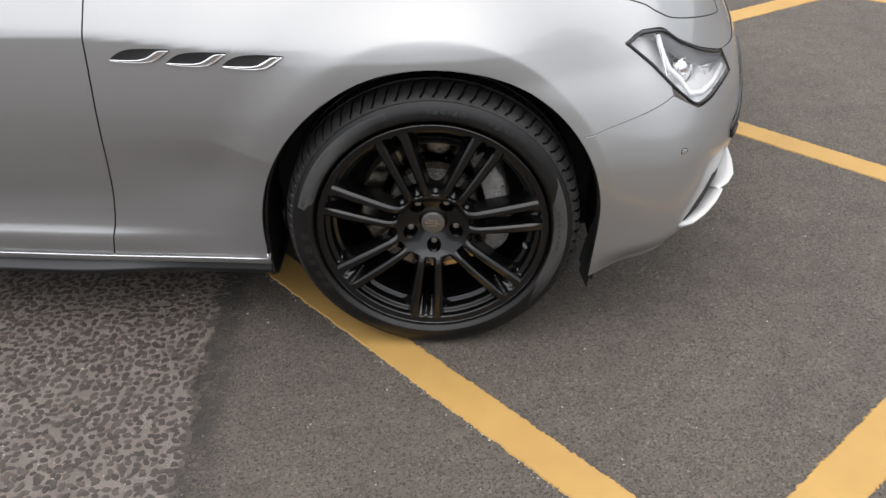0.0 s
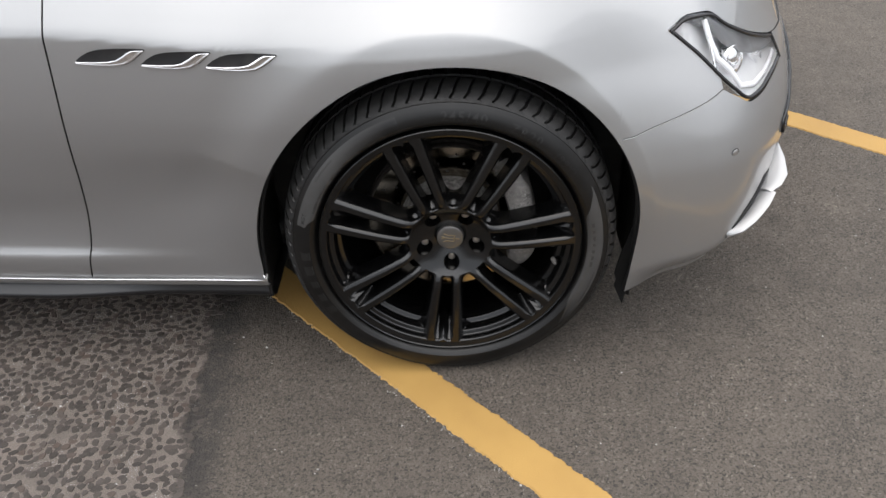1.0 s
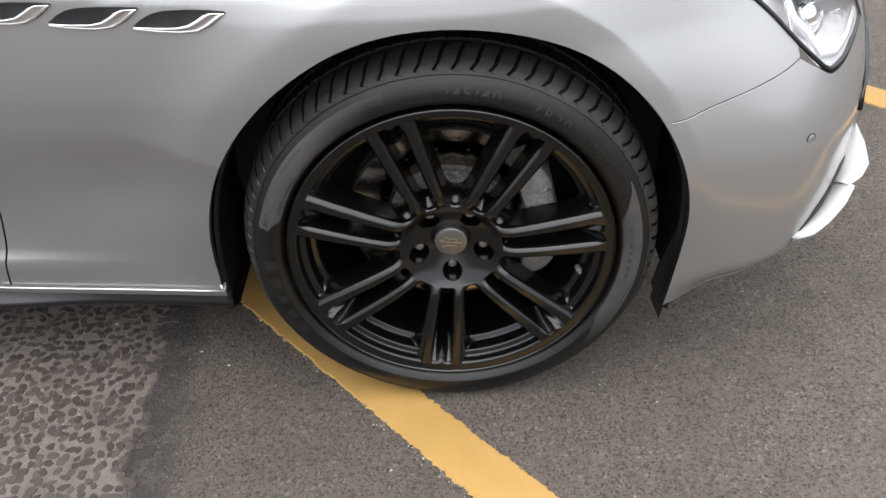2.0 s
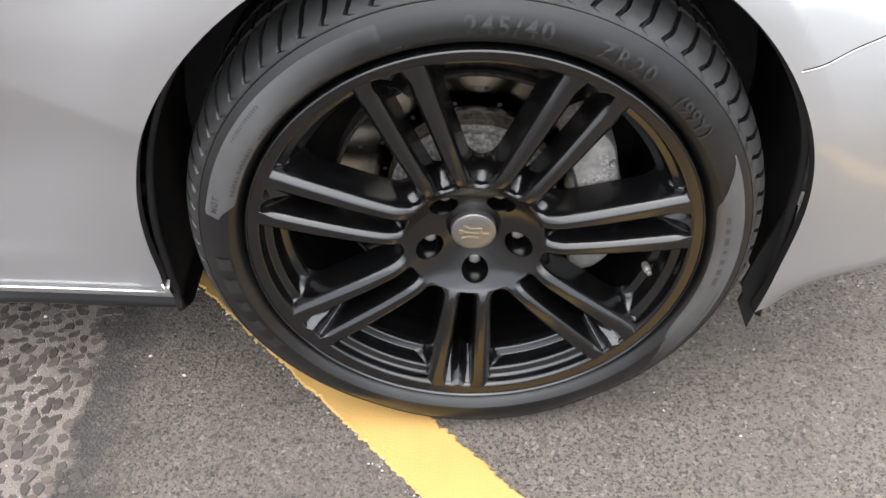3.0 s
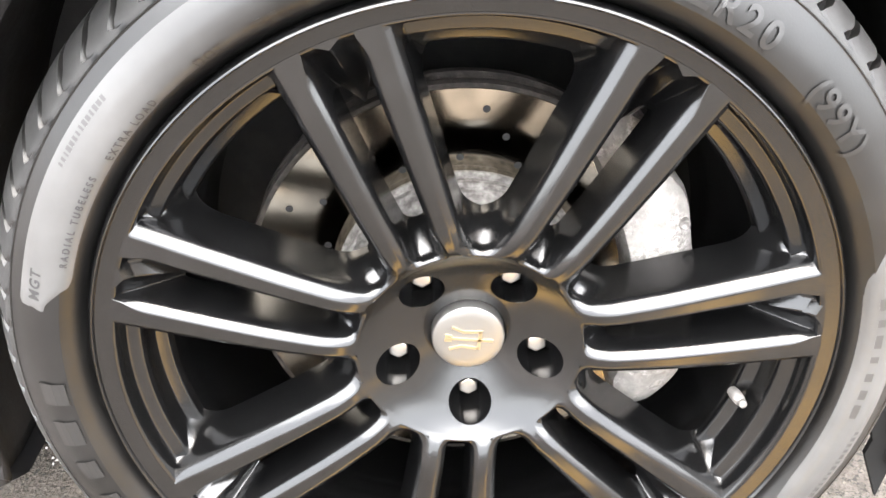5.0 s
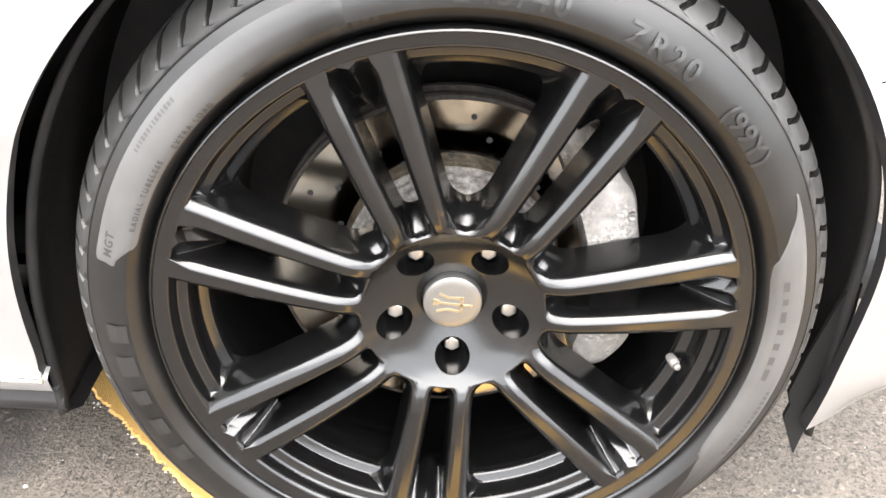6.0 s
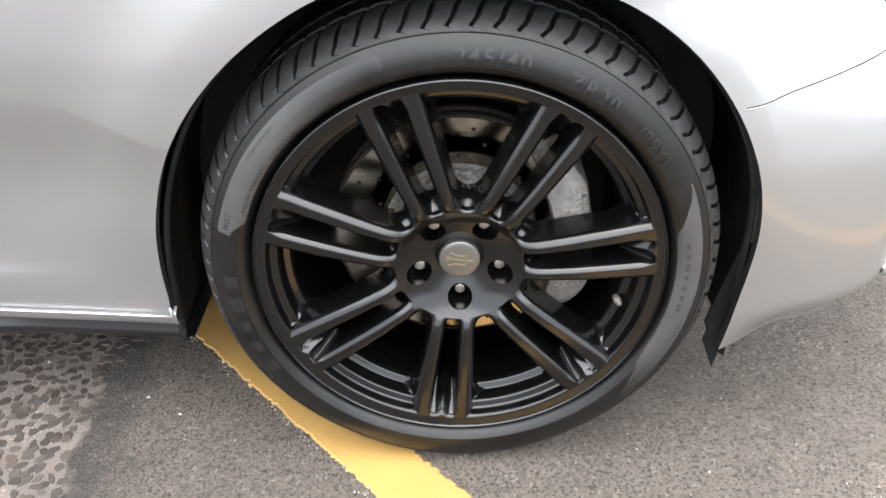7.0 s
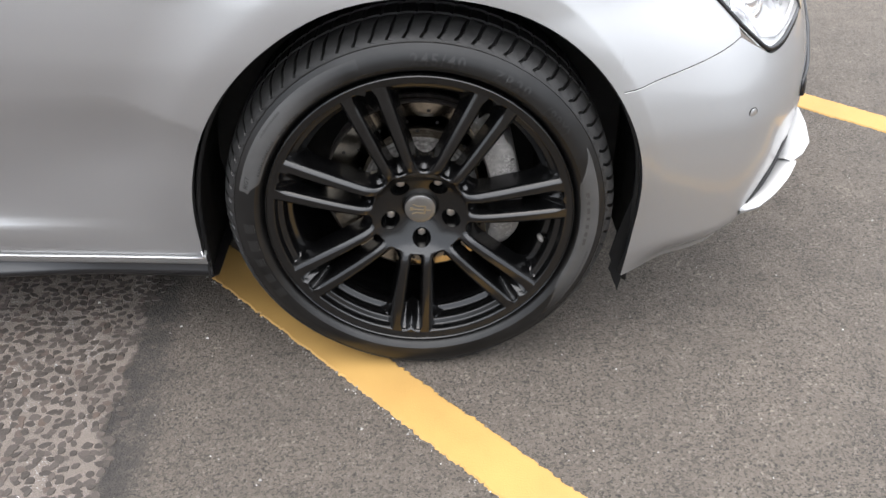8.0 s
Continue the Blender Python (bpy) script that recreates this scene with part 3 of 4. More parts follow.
for s, z, r in ((0.70, 0.640, 0.030), (0.82, 0.622, 0.030)):
    c = Vector(skin(s, z, -0.035))
    way = (Vector(skin(s, z, 0.0)) - c).normalized()
    bm = revolve([(0.0001, -0.014), (r * 0.5, -0.011), (r * 0.85, -0.002), (r * 0.92, 0.002), (r, -0.004), (r * 1.1, -0.003), (r * 1.12, 0.02)], 32)
    bmesh.ops.recalc_face_normals(bm, faces=bm.faces)
    ob = part("projector", bm, CHROME, headlight)
    ob.matrix_basis = Matrix.Translation(c) @ way.to_track_quat("-Y", "Z").to_matrix().to_4x4()
part("light_strip", tube([skin(s, z, -0.012) for s, z in ((0.585, 0.735), (0.590, 0.700), (0.605, 0.665), (0.640, 0.640), (0.66, 0.605), (0.72, 0.592), (0.80, 0.592), (0.90, 0.598))], 0.0065), LAMP_WHITE, headlight, "white light strip")
part("divider", tube([skin(0.585, z, -0.010) for z in steps_between(0.640, 0.745, 8)], 0.0035), CHROME, headlight)
bm = from_grid([[skin(s, hi - (hi - lo) * (0.40 + 0.10 * math.sin(9 * s)) * k / 6, -0.009 - 0.012 * (k / 6) ** 2) for k in range(7)] for s, lo, hi in lamp[2:]])
part("bezel", bm, BEZEL, headlight, "smoked grey upper bezel")
bm = from_grid([[skin(s, z, 0.001) for z in steps_between(lo, hi, 12)] for s, lo, hi in lamp])
glass = part("glass_cover", bm, GLASS, headlight)
glass.visible_shadow = False
rim_of = [p for p in lamp if p[0] < 0.935]
loop = [skin(s, lo + 0.002, 0.0) for s, lo, hi in rim_of] + [skin(s, hi - 0.002, 0.0) for s, lo, hi in rim_of[::-1]]
part("surround", tube(loop, 0.0040, True), GLOSS_PLASTIC, headlight)

# painted nose between the headlight and the car's middle
columns = [[(s, z) for z in steps_between(bumper_top(s) + 0.001, lamp_top(s) + 0.003, 8)] for s in steps_between(0.935, S_END, 40)]
skin_panel("nose_panel", [columns], car, SILVER, "silver nose panel between the headlights", 0.003, 0.012)

# inner shell, floor and far side, which keep the light out
part("underbody", box_bm(-2.0, 0.60, 0.30, 1.60, 0.16, 0.22), BLACK_PLASTIC, car)
part("engine_bay", box_bm(-1.95, 0.45, 0.33, 1.57, 0.22, 0.72), BLACK_PLASTIC, car)
rows = []
for s in steps_between(-2.0, S_END - 0.02, 70):
    p = Vector(skin(s, top_edge(s)))
    q = AXIS @ (Matrix.Diagonal((1, -1, 1, 1)) @ (AXIS.inverted() @ p))
    wide = (q - p).length / 1.6
    rows.append([tuple(p.lerp(q, k / 24) + Vector((0, 0, 0.075 * wide * math.sin(math.pi * k / 24) ** 0.8))) for k in range(25)])
bm = from_grid(rows)
bmesh.ops.recalc_face_normals(bm, faces=bm.faces)
part("bonnet", bm, SILVER, car, "silver bonnet")

# bulkhead that closes the shell behind the doors
rows = []
for z in steps_between(SILL_Z, top_edge(-2.0), 24):
    p = Vector(skin(-1.995, z, -0.004))
    q = AXIS @ (Matrix.Diagonal((1, -1, 1, 1)) @ (AXIS.inverted() @ p))
    rows.append([tuple(p.lerp(q, k / 12) + Vector((0, 0, 0.07 * math.sin(math.pi * k / 12) ** 0.8 * smooth(0.9, 1.03, z)))) for k in range(13)])
bm = from_grid(rows)
bmesh.ops.recalc_face_normals(bm, faces=bm.faces)
part("bulkhead", bm, BLACK_PLASTIC, car)

# wheel arch liner: a black trough round the tyre, its ends hanging below the body
def liner_point(i, out):
    """Along the opening from the front tip, over the top, to the rear end."""
    u = i / 80
    if u < 0.16:
        k = u / 0.16
        return (0.392 + 0.008 * k + out, 0.150 + (ARCH_Z - 0.150) * k)
    if u > 0.90:
        k = (u - 0.90) / 0.10
        return (-0.417 - 0.001 * k - out, 0.285 - (0.285 - 0.180) * k)
    a = math.pi * (u - 0.16) / 0.74
    x = ((0.400 if a < math.pi / 2 else 0.417) + out) * math.cos(a)
    return (x, arch_axis(x) + (ARCH_TOP + 0.004 - arch_axis(x) + out) * math.sin(a))


rows = []
for i in range(81):
    row = []
    back = 0.026 * smooth(50, 68, i) + 0.016 * smooth(20, 12, i)
    for y, out in ((0.030, -0.002), (0.034, -0.007), (0.042, -0.006), (0.060, 0.004), (0.10, 0.010), (0.17, 0.012), (0.32, 0.012)):
        x, z = liner_point(i, out)
        ragged = 0.006 * noise.noise((x * 40, y * 60, 1.0)) * smooth(72, 80, i)
        row.append((x, y + back, z + ragged - 0.30 * min(y - 0.03, 0.07) * smooth(72, 80, i)))
    rows.append(row)
bm = from_grid(rows)
bmesh.ops.recalc_face_normals(bm, faces=bm.faces)
thick(part("arch_liner", bm, LINER, car, "dusty black plastic wheel arch liner"), 0.003)
bm = revolve([(0.001, 0.32), (0.43, 0.32)], 48)
bmesh.ops.translate(bm, vec=(0, 0, 0.36), verts=bm.verts)
part("arch_back", bm, BLACK_PLASTIC, car)
# flap behind the bumper's lower corner, its end cut to a point
flap = outline_block([(0.402, 0.34), (0.402, 0.250), (0.396, 0.172), (0.390, 0.159), (0.383, 0.160), (0.376, 0.121), (0.356, 0.173), (0.360, 0.190), (0.355, 0.206), (0.366, 0.255), (0.388, 0.33)], 0.005)
bmesh.ops.translate(flap, vec=(0, 0.050, 0), verts=flap.verts)
mud_flap = part("mud_flap", flap, FLAP, car, "black plastic flap cut to a point", smooth_faces=False)
bm = revolve([(0.0001, -0.004), (0.003, -0.0035), (0.005, -0.001), (0.0055, 0.006)], 10)
bmesh.ops.recalc_face_normals(bm, faces=bm.faces)
bmesh.ops.translate(bm, vec=(0.388, 0.049, 0.180), verts=bm.verts)
part("flap_clip", bm, GLOSS_PLASTIC, mud_flap)

# aero blade on the bumper's corner: a shelf in two facets under a dark slot
def blade(stations):
    """stations: s, height of the outer edge, height of the root, how far it stands out."""
    rows = []
    for (s0, e0, r0, w0), (s1, e1, r1, w1) in zip(stations, stations[1:]):
        for k in range(8):
            u = k / 7
            s, e, r, w = s0 + (s1 - s0) * u, e0 + (e1 - e0) * u, r0 + (r1 - r0) * u, w0 + (w1 - w0) * u
            a, c, under = Vector(skin(s, r, -0.002)), Vector(skin(s, e, w)), Vector(skin(s, e - 0.012, -0.002))
            out = (c - a).normalized()
            rows.append([tuple(a), tuple(a.lerp(c, 0.5) + Vector((0, 0, 0.003))), tuple(c + Vector((0, 0, 0.002)) - out * 0.003), tuple(c), tuple(c - Vector((0, 0, 0.006)) - out * 0.002), tuple(under)])
    bm = from_grid(rows)
    bmesh.ops.remove_doubles(bm, verts=bm.verts, dist=0.0002)
    bmesh.ops.recalc_face_normals(bm, faces=bm.faces)
    return bm


sharp(part("bumper_blade", merge([blade([(0.600, 0.294, 0.300, 0.003), (0.625, 0.306, 0.313, 0.022), (0.655, 0.324, 0.328, 0.030), (0.685, 0.347, 0.347, 0.035), (0.708, 0.368, 0.361, 0.035)]),
                                  blade([(0.705, 0.367, 0.366, 0.026), (0.725, 0.378, 0.376, 0.039), (0.750, 0.391, 0.389, 0.042), (0.785, 0.411, 0.409, 0.024), (0.815, 0.425, 0.424, 0.004)])]), SILVER, car, "silver aero blade on the bumper corner"), 40)
slot_foot = curve_through([(0.612, 0.306), (0.655, 0.330), (0.705, 0.364), (0.752, 0.392)])
columns = [[(s, z) for z in steps_between(slot_foot(s), slot_foot(s) + 0.0020 + 0.018 * smooth(0.608, 0.66, s) * (1 - smooth(0.715, 0.752, s)), 4)] for s in steps_between(0.614, 0.752, 24)]
skin_panel("bumper_slot", [columns], car, BLACK_PLASTIC, "dark slot over the blade", 0.0015, 0.003)
columns = [[(s, z) for z in steps_between(0.430 - 0.07 * smooth(0.95, 1.15, s), 0.465 + 0.065 * smooth(0.95, 1.15, s), 6)] for s in steps_between(0.860, S_END, 30)]
grille = skin_panel("grille", [columns], car, BLACK_PLASTIC, "black front grille", 0.003, 0.004)
part("grille_surround", tube([skin(s, z, 0.003) for s, z in ((S_END, 0.53), (1.3, 0.53), (1.15, 0.529), (1.05, 0.499), (0.95, 0.467), (0.90, 0.466), (0.858, 0.462), (0.858, 0.434), (0.90, 0.429), (0.95, 0.428), (1.05, 0.395), (1.15, 0.361), (S_END, 0.358))], 0.004), GLOSS_PLASTIC, car)
# joint of the bonnet
joint = curve_through([(0.30, 0.905), (0.40, 0.856), (0.48, 0.818), (0.60, 0.786), (0.72, 0.758), (0.85, 0.728), (0.97, 0.701), (1.06, 0.682)])
part("bonnet_joint", tube([skin(s, joint(s), -0.0006) for s in steps_between(0.30, 1.06, 90)], 0.0018), BLACK_PLASTIC, car)
part("bonnet_joint", tube([skin(1.06 + 0.05 * u ** 0.5, 0.682 + 0.13 * u * u, -0.0006) for u in steps_between(0, 1, 30)], 0.0018), BLACK_PLASTIC, car)


def mirrored(ob):
    """The same part on the car's other side."""
    me = ob.data.copy()
    me.transform(AXIS @ Matrix.Diagonal((1, -1, 1, 1)) @ AXIS.inverted())
    me.flip_normals()
    twin = new(ob.name.split(".")[0], me)
    twin.parent = car
    for key in ob.keys():
        twin[key] = ob[key]
    return twin


for ob in [o for o in car.children if o.name in ("front_wing", "front_door", "front_bumper", "sill", "side_skirt", "bumper_blade", "grille", "headlight", "arch_liner", "arch_back")]:
    mirrored(ob)

# ---- the wheel ----
HUB = Vector((0.0, 0.0, 0.342))
PHASE = radians(-96.6)

RIM = [(0.2730, 0.004), (0.2737, -0.0115), (0.2735, -0.0145), (0.2729, -0.0164), (0.2718, -0.0179), (0.2706, -0.0185), (0.2697, -0.0177), (0.2691, -0.0150), (0.2600, -0.0130), (0.2575, -0.0125), (0.2558, -0.0105),
       (0.2545, -0.004), (0.2535, 0.0030), (0.2515, 0.0045), (0.2450, 0.0055), (0.2432, 0.0070), (0.2422, 0.012), (0.2405, 0.0265), (0.2390, 0.0285), (0.2320, 0.0300), (0.2300, 0.0320), (0.2285, 0.040), (0.2250, 0.11), (0.2210, 0.20), (0.2300, 0.215)]
bm = revolve(RIM, 160)
bmesh.ops.recalc_face_normals(bm, faces=bm.faces)
wheel = sharp(part("wheel", bm, BLACK_GLOSS, car, "gloss black alloy wheel with seven twin spokes"), 50)
wheel.location = HUB

# front face of the casting: a dished hub that runs on into the spokes
face_y = curve_through([(0.0300, 0.0272), (0.0325, 0.0262), (0.050, 0.0184), (0.068, 0.0098), (0.080, 0.0018), (0.090, -0.0060), (0.100, -0.0104), (0.112, -0.0130), (0.16, -0.0150), (0.21, -0.0145), (0.240, -0.0134), (0.262, -0.0130)])
HUB_R, FACE_R = 0.0815, 0.2590
HUBFACE = [(0.0285, 0.055), (0.0285, 0.030), (0.0300, 0.0272)] + [(r, face_y(r)) for r in (0.0325, 0.040, 0.050, 0.060, 0.068, 0.074, 0.078, HUB_R)] + [(HUB_R, 0.070), (0.0285, 0.070)]
bm = revolve(HUBFACE, 140, True, PHASE)
bmesh.ops.recalc_face_normals(bm, faces=bm.faces)
centre = part("wheel_centre", bm, BLACK_GLOSS, wheel)
cutters = []
for k in range(5):
    a = radians(-90 + 72 * k)
    bm = bmesh.new()
    bmesh.ops.create_cone(bm, cap_ends=True, segments=40, radius1=0.0178, radius2=0.0160, depth=0.08)
    bmesh.ops.rotate(bm, matrix=Euler((radians(-90), 0, 0)).to_matrix(), verts=bm.verts)
    bmesh.ops.translate(bm, vec=(0.0575 * math.cos(a), 0.020, 0.0575 * math.sin(a)), verts=bm.verts)
    c = part("cutter", bm, BLACK_GLOSS)
    c.location = HUB
    cutters.append(c)
cut(centre, cutters)
for p in centre.data.polygons:
    p.use_smooth = True
sharp(centre, 32)
for k in range(5):
    a = radians(-90 + 72 * k)
    bm = bmesh.new()
    bmesh.ops.create_cone(bm, cap_ends=True, segments=6, radius1=0.0085, radius2=0.0085, depth=0.024)
    bevelled(bm, 0.0015)
    bmesh.ops.rotate(bm, matrix=Euler((radians(-90), 0, 0)).to_matrix(), verts=bm.verts)
    bmesh.ops.translate(bm, vec=(0.0575 * math.cos(a), 0.045, 0.0575 * math.sin(a)), verts=bm.verts)
    part("wheel_bolt", bm, STEEL, wheel, "bare steel wheel bolt")

# a pair of spokes, its middle along +x: the face between the openings, whose walls roll off and run back
slot_half = curve_through([(0.080, 0.0088), (0.100, 0.0100), (0.16, 0.0128), (0.22, 0.0152), (0.2495, 0.0165), (0.262, 0.0168)])
outer_half = curve_through([(0.080, 0.0300), (0.094, 0.0312), (0.104, 0.0316), (0.12, 0.0328), (0.18, 0.0378), (0.225, 0.0412), (0.262, 0.0440)])
SEAM = math.pi / 7


def soft_min(values, k):
    """The least of the values, rounded where two meet."""
    out = values[0]
    for v in values[1:]:
        h = max(k - abs(out - v), 0.0) / k
        out = min(out, v) - h * h * k / 4
    return out


def gap_inside(u, t, cs):
    """How far inside the opening between two pairs; cs: offsets at hub, flank and rim, and the roundness of the corners."""
    r = math.hypot(u, t)
    inner, flank, rim, k_hub, k_rim = cs
    d = soft_min([r - 0.0885 - inner, (t - outer_half(u)) * 0.985 - flank], k_hub)
    return soft_min([d, rim - r], k_rim)


def slot_inside(u, t, cs):
    """The same for the slot in a pair, whose outer end is forked."""
    r = math.hypot(u, t)
    inner, flank, depth, k_hub, k_rim = cs
    flank *= 1 - 0.85 * smooth(0.236, 0.2585, r) if flank < 0 else 1
    end = 0.2590 - 0.95 * depth - (0.006 + 0.25 * depth) * max(0.0, 1 - abs(t) / 0.0105)
    d = soft_min([r - 0.0880 - inner, slot_half(u) - abs(t) - flank], k_hub)
    return soft_min([d, end - r], k_rim)


def edge_point(inside, cs, mid, aim):
    """Where the way from mid through aim leaves the opening."""
    lo, hi = 0.0, 2.2
    for _ in range(26):
        m = (lo + hi) / 2
        if inside(mid[0] + (aim[0] - mid[0]) * m, mid[1] + (aim[1] - mid[1]) * m, cs) > 0:
            lo = m
        else:
            hi = m
    return (mid[0] + (aim[0] - mid[0]) * lo, mid[1] + (aim[1] - mid[1]) * lo)


def polar(r, a):
    return (r * math.cos(a), r * math.sin(a))


# targets along the plain outlines
gap_mid = polar(0.185, SEAM)
gap_aims = [polar(0.088, SEAM + (0.300 - SEAM) * k / 9) for k in range(10)]
gap_aims += [(u, outer_half(u)) for u in [0.085 + 0.0016 * k for k in range(1, 18)] + [0.1135 + 0.0035 * k for k in range(1, 32)] + [0.2225 + 0.0017 * k for k in range(1, 19)]]
gap_aims += [polar(0.2575, 0.170 + (SEAM - 0.170) * k / 16) for k in range(17)]
slot_aims = [(0.088, 0.0090 * k / 5) for k in range(6)] + [(u, slot_half(u)) for u in [0.089 + 0.002 * k for k in range(12)] + [0.1145 + 0.004 * k for k in range(32)] + [0.2400 + 0.0016 * k for k in range(11)]]
slot_aims += [(0.2585, 0.0150 - 0.0150 * k / 14) for k in range(15)]
slot_aims += [(u, -t) for u, t in slot_aims[-2:0:-1]]

# offsets and depths of the walls' levels
def roll_off(steps):
    """A broad chamfer with rounded edges: how much of the width is left, and the depth, both from 0 to 1."""
    x = y = 0.0
    pts = [(x, y)]
    for k in range(steps * 8):
        q = (k + 0.5) / (steps * 8)
        a = radians(44 * smooth(0.0, 0.13, q) + 42 * q)
        x, y = x + math.cos(a), y + math.sin(a)
        if k % 8 == 7:
            pts.append((x, y))
    return [(1 - px / x, py / y) for px, py in pts]


ROLL = roll_off(12)
GAP_LEVELS = [((-0.0050 * q, -0.0098 * q, 0.2578 - 0.0003 * e, 0.010, 0.0012 + 0.004 * e), 0.0108 * e) for q, e in ROLL]
GAP_LEVELS += [((0.0022, 0.0003, 0.2552, 0.012, 0.006), 0.0150), ((0.0048, 0.0006, 0.2520, 0.014, 0.010), 0.0190), ((0.0080, 0.0009, 0.2455, 0.016, 0.014), 0.0240), ((0.0105, 0.0013, 0.2440, 0.018, 0.020), 0.0300), ((0.0125, 0.0018, 0.2425, 0.020, 0.026), 0.0370), ((0.0135, 0.0024, 0.2400, 0.020, 0.030), 0.0440), ((0.0140, 0.0030, 0.2340, 0.020, 0.030), 0.0520)]
SLOT_LEVELS = [((-0.0040 * q, -0.0078 * q, 0.006 * e, 0.007, 0.0010), 0.0090 * e) for q, e in ROLL]
SLOT_LEVELS += [((0.0034, 0.0002, 0.012, 0.008, 0.0015), 0.0140), ((0.0075, 0.0005, 0.020, 0.009, 0.002), 0.0210), ((0.0120, 0.0008, 0.028, 0.010, 0.003), 0.0290), ((0.0165, 0.0012, 0.036, 0.010, 0.003), 0.0370), ((0.0185, 0.0016, 0.044, 0.010, 0.003), 0.0450)]


def wall_rings(inside, levels, mid, aims, mirror=1):
    rings = []
    for cs, depth in levels:
        ring = []
        for aim in aims:
            u, t = edge_point(inside, cs, mid, aim)
            ring.append((u, face_y(min(math.hypot(u, t), FACE_R)) + depth, mirror * t))
        rings.append(ring)
    return rings


def twin_spoke():
    upper = wall_rings(gap_inside, GAP_LEVELS, gap_mid, gap_aims)
    lower = [[(u, y, -t) for u, y, t in ring] for ring in upper]
    slot = wall_rings(slot_inside, SLOT_LEVELS, (0.172, 0.0), slot_aims)
    # outline of the face: hub arc, lower opening, rim arc, upper opening
    r_hub = math.hypot(upper[0][0][0], upper[0][0][2])
    loop = [(p[0], p[2]) for p in lower[0]]
    loop += [polar(FACE_R, -SEAM + 2 * SEAM * k / 48) for k in range(49)]
    loop += [(p[0], p[2]) for p in upper[0][::-1]]
    loop += [polar(HUB_R, SEAM - 2 * SEAM * k / 20) for k in range(21)]
    hole = [(p[0], p[2]) for p in slot[0]]
    grid = []
    for i in range(60):
        r = HUB_R + (FACE_R - HUB_R) * (i + 0.5) / 60
        n_a = max(8, int(2 * SEAM * r / 0.0042))
        for j in range(1, n_a):
            p = polar(r, -SEAM + 2 * SEAM * j / n_a)
            near = min((p[0] - q[0]) ** 2 + (p[1] - q[1]) ** 2 for q in loop + hole)
            if near > 0.0016 ** 2 and gap_inside(p[0], abs(p[1]), GAP_LEVELS[0][0]) < 0 and slot_inside(p[0], p[1], SLOT_LEVELS[0][0]) < 0:
                grid.append(p)
    flat = [Vector(p) for p in loop + hole + grid]
    n_l, n_h = len(loop), len(hole)
    edges = [(i, (i + 1) % n_l) for i in range(n_l)] + [(n_l + i, n_l + (i + 1) % n_h) for i in range(n_h)]
    verts, _, faces, *_ = delaunay_2d_cdt(flat, edges, [], 0, 1e-6)
    bm = bmesh.new()
    vs = [bm.verts.new((v.x, face_y(v.length), v.y)) for v in verts]
    for f in faces:
        c = sum((verts[i] for i in f), Vector((0, 0))) / len(f)
        if gap_inside(c.x, abs(c.y), GAP_LEVELS[0][0]) < 0 and slot_inside(c.x, c.y, SLOT_LEVELS[0][0]) < 0 and HUB_R * 0.998 < c.length < FACE_R:
            bm.faces.new([vs[i] for i in f])
    bmesh.ops.delete(bm, geom=[v for v in bm.verts if not v.link_faces], context="VERTS")
    out = merge([bm, from_grid(upper), from_grid(lower), from_grid(slot, False, True)])
    bmesh.ops.remove_doubles(out, verts=out.verts, dist=0.00005)
    bmesh.ops.recalc_face_normals(out, faces=out.faces)
    if sum(f.normal.y * f.calc_area() for f in out.faces) > 0:
        bmesh.ops.reverse_faces(out, faces=out.faces)
    return out


bm = twin_spoke()
pair = sharp(part("twin_spoke", bm, BLACK_GLOSS, wheel), 55)
loops = []
for corner, loop in zip(pair.data.corner_normals, pair.data.loops):
    v = pair.data.vertices[loop.vertex_index].co
    r = math.hypot(v.x, v.z)
    slope = (face_y(r + 0.001) - face_y(r - 0.001)) / 0.002
    flat = abs(v.y - face_y(min(r, FACE_R))) < 1e-5
    loops.append(Vector((slope * v.x / r, -1, slope * v.z / r)).normalized() if flat else Vector(corner.vector))
pair.data.normals_split_custom_set(loops)
for k in range(7):
    ob = pair if k == 0 else new("twin_spoke", pair.data)
    ob.parent = wheel
    ob.rotation_euler = (0, -(PHASE + 2 * math.pi * k / 7), 0)

# cap
bm = revolve([(0.0001, 0.0172), (0.010, 0.0174), (0.020, 0.0180), (0.0268, 0.0187), (0.0277, 0.0193), (0.0281, 0.0206), (0.0284, 0.040)], 64)
bmesh.ops.recalc_face_normals(bm, faces=bm.faces)
part("centre_cap", bm, CAP, wheel, "satin silver centre cap with a pale gold emblem")


def emblem_bar(x0, z0, x1, z1, w):
    d = Vector((x1 - x0, z1 - z0)).normalized() * w / 2
    return outline_block([(x0 - d.y, z0 + d.x), (x0 + d.y, z0 - d.x), (x1 + d.y, z1 - d.x), (x1 - d.y, z1 + d.x)], 0.004)


bars = [emblem_bar(*q) for q in ((-0.018, 0.0, 0.019, 0.0, 0.0020), (-0.014, 0.0100, -0.004, 0.0062, 0.0020), (-0.0045, 0.0066, 0.0085, 0.0076, 0.0022), (-0.014, -0.0100, -0.004, -0.0062, 0.0020), (-0.0045, -0.0066, 0.0085, -0.0076, 0.0022), (0.0085, 0.0086, 0.0085, -0.0086, 0.0026), (-0.0185, 0.0022, -0.0130, 0.0022, 0.0016), (-0.0185, -0.0022, -0.0130, -0.0022, 0.0016))]
bm = merge(bars)
emblem = part("cap_emblem", bm, GOLD, wheel, smooth_faces=False)
emblem.location, emblem.rotation_euler = (0, 0.0166, 0), (0, radians(8), 0)

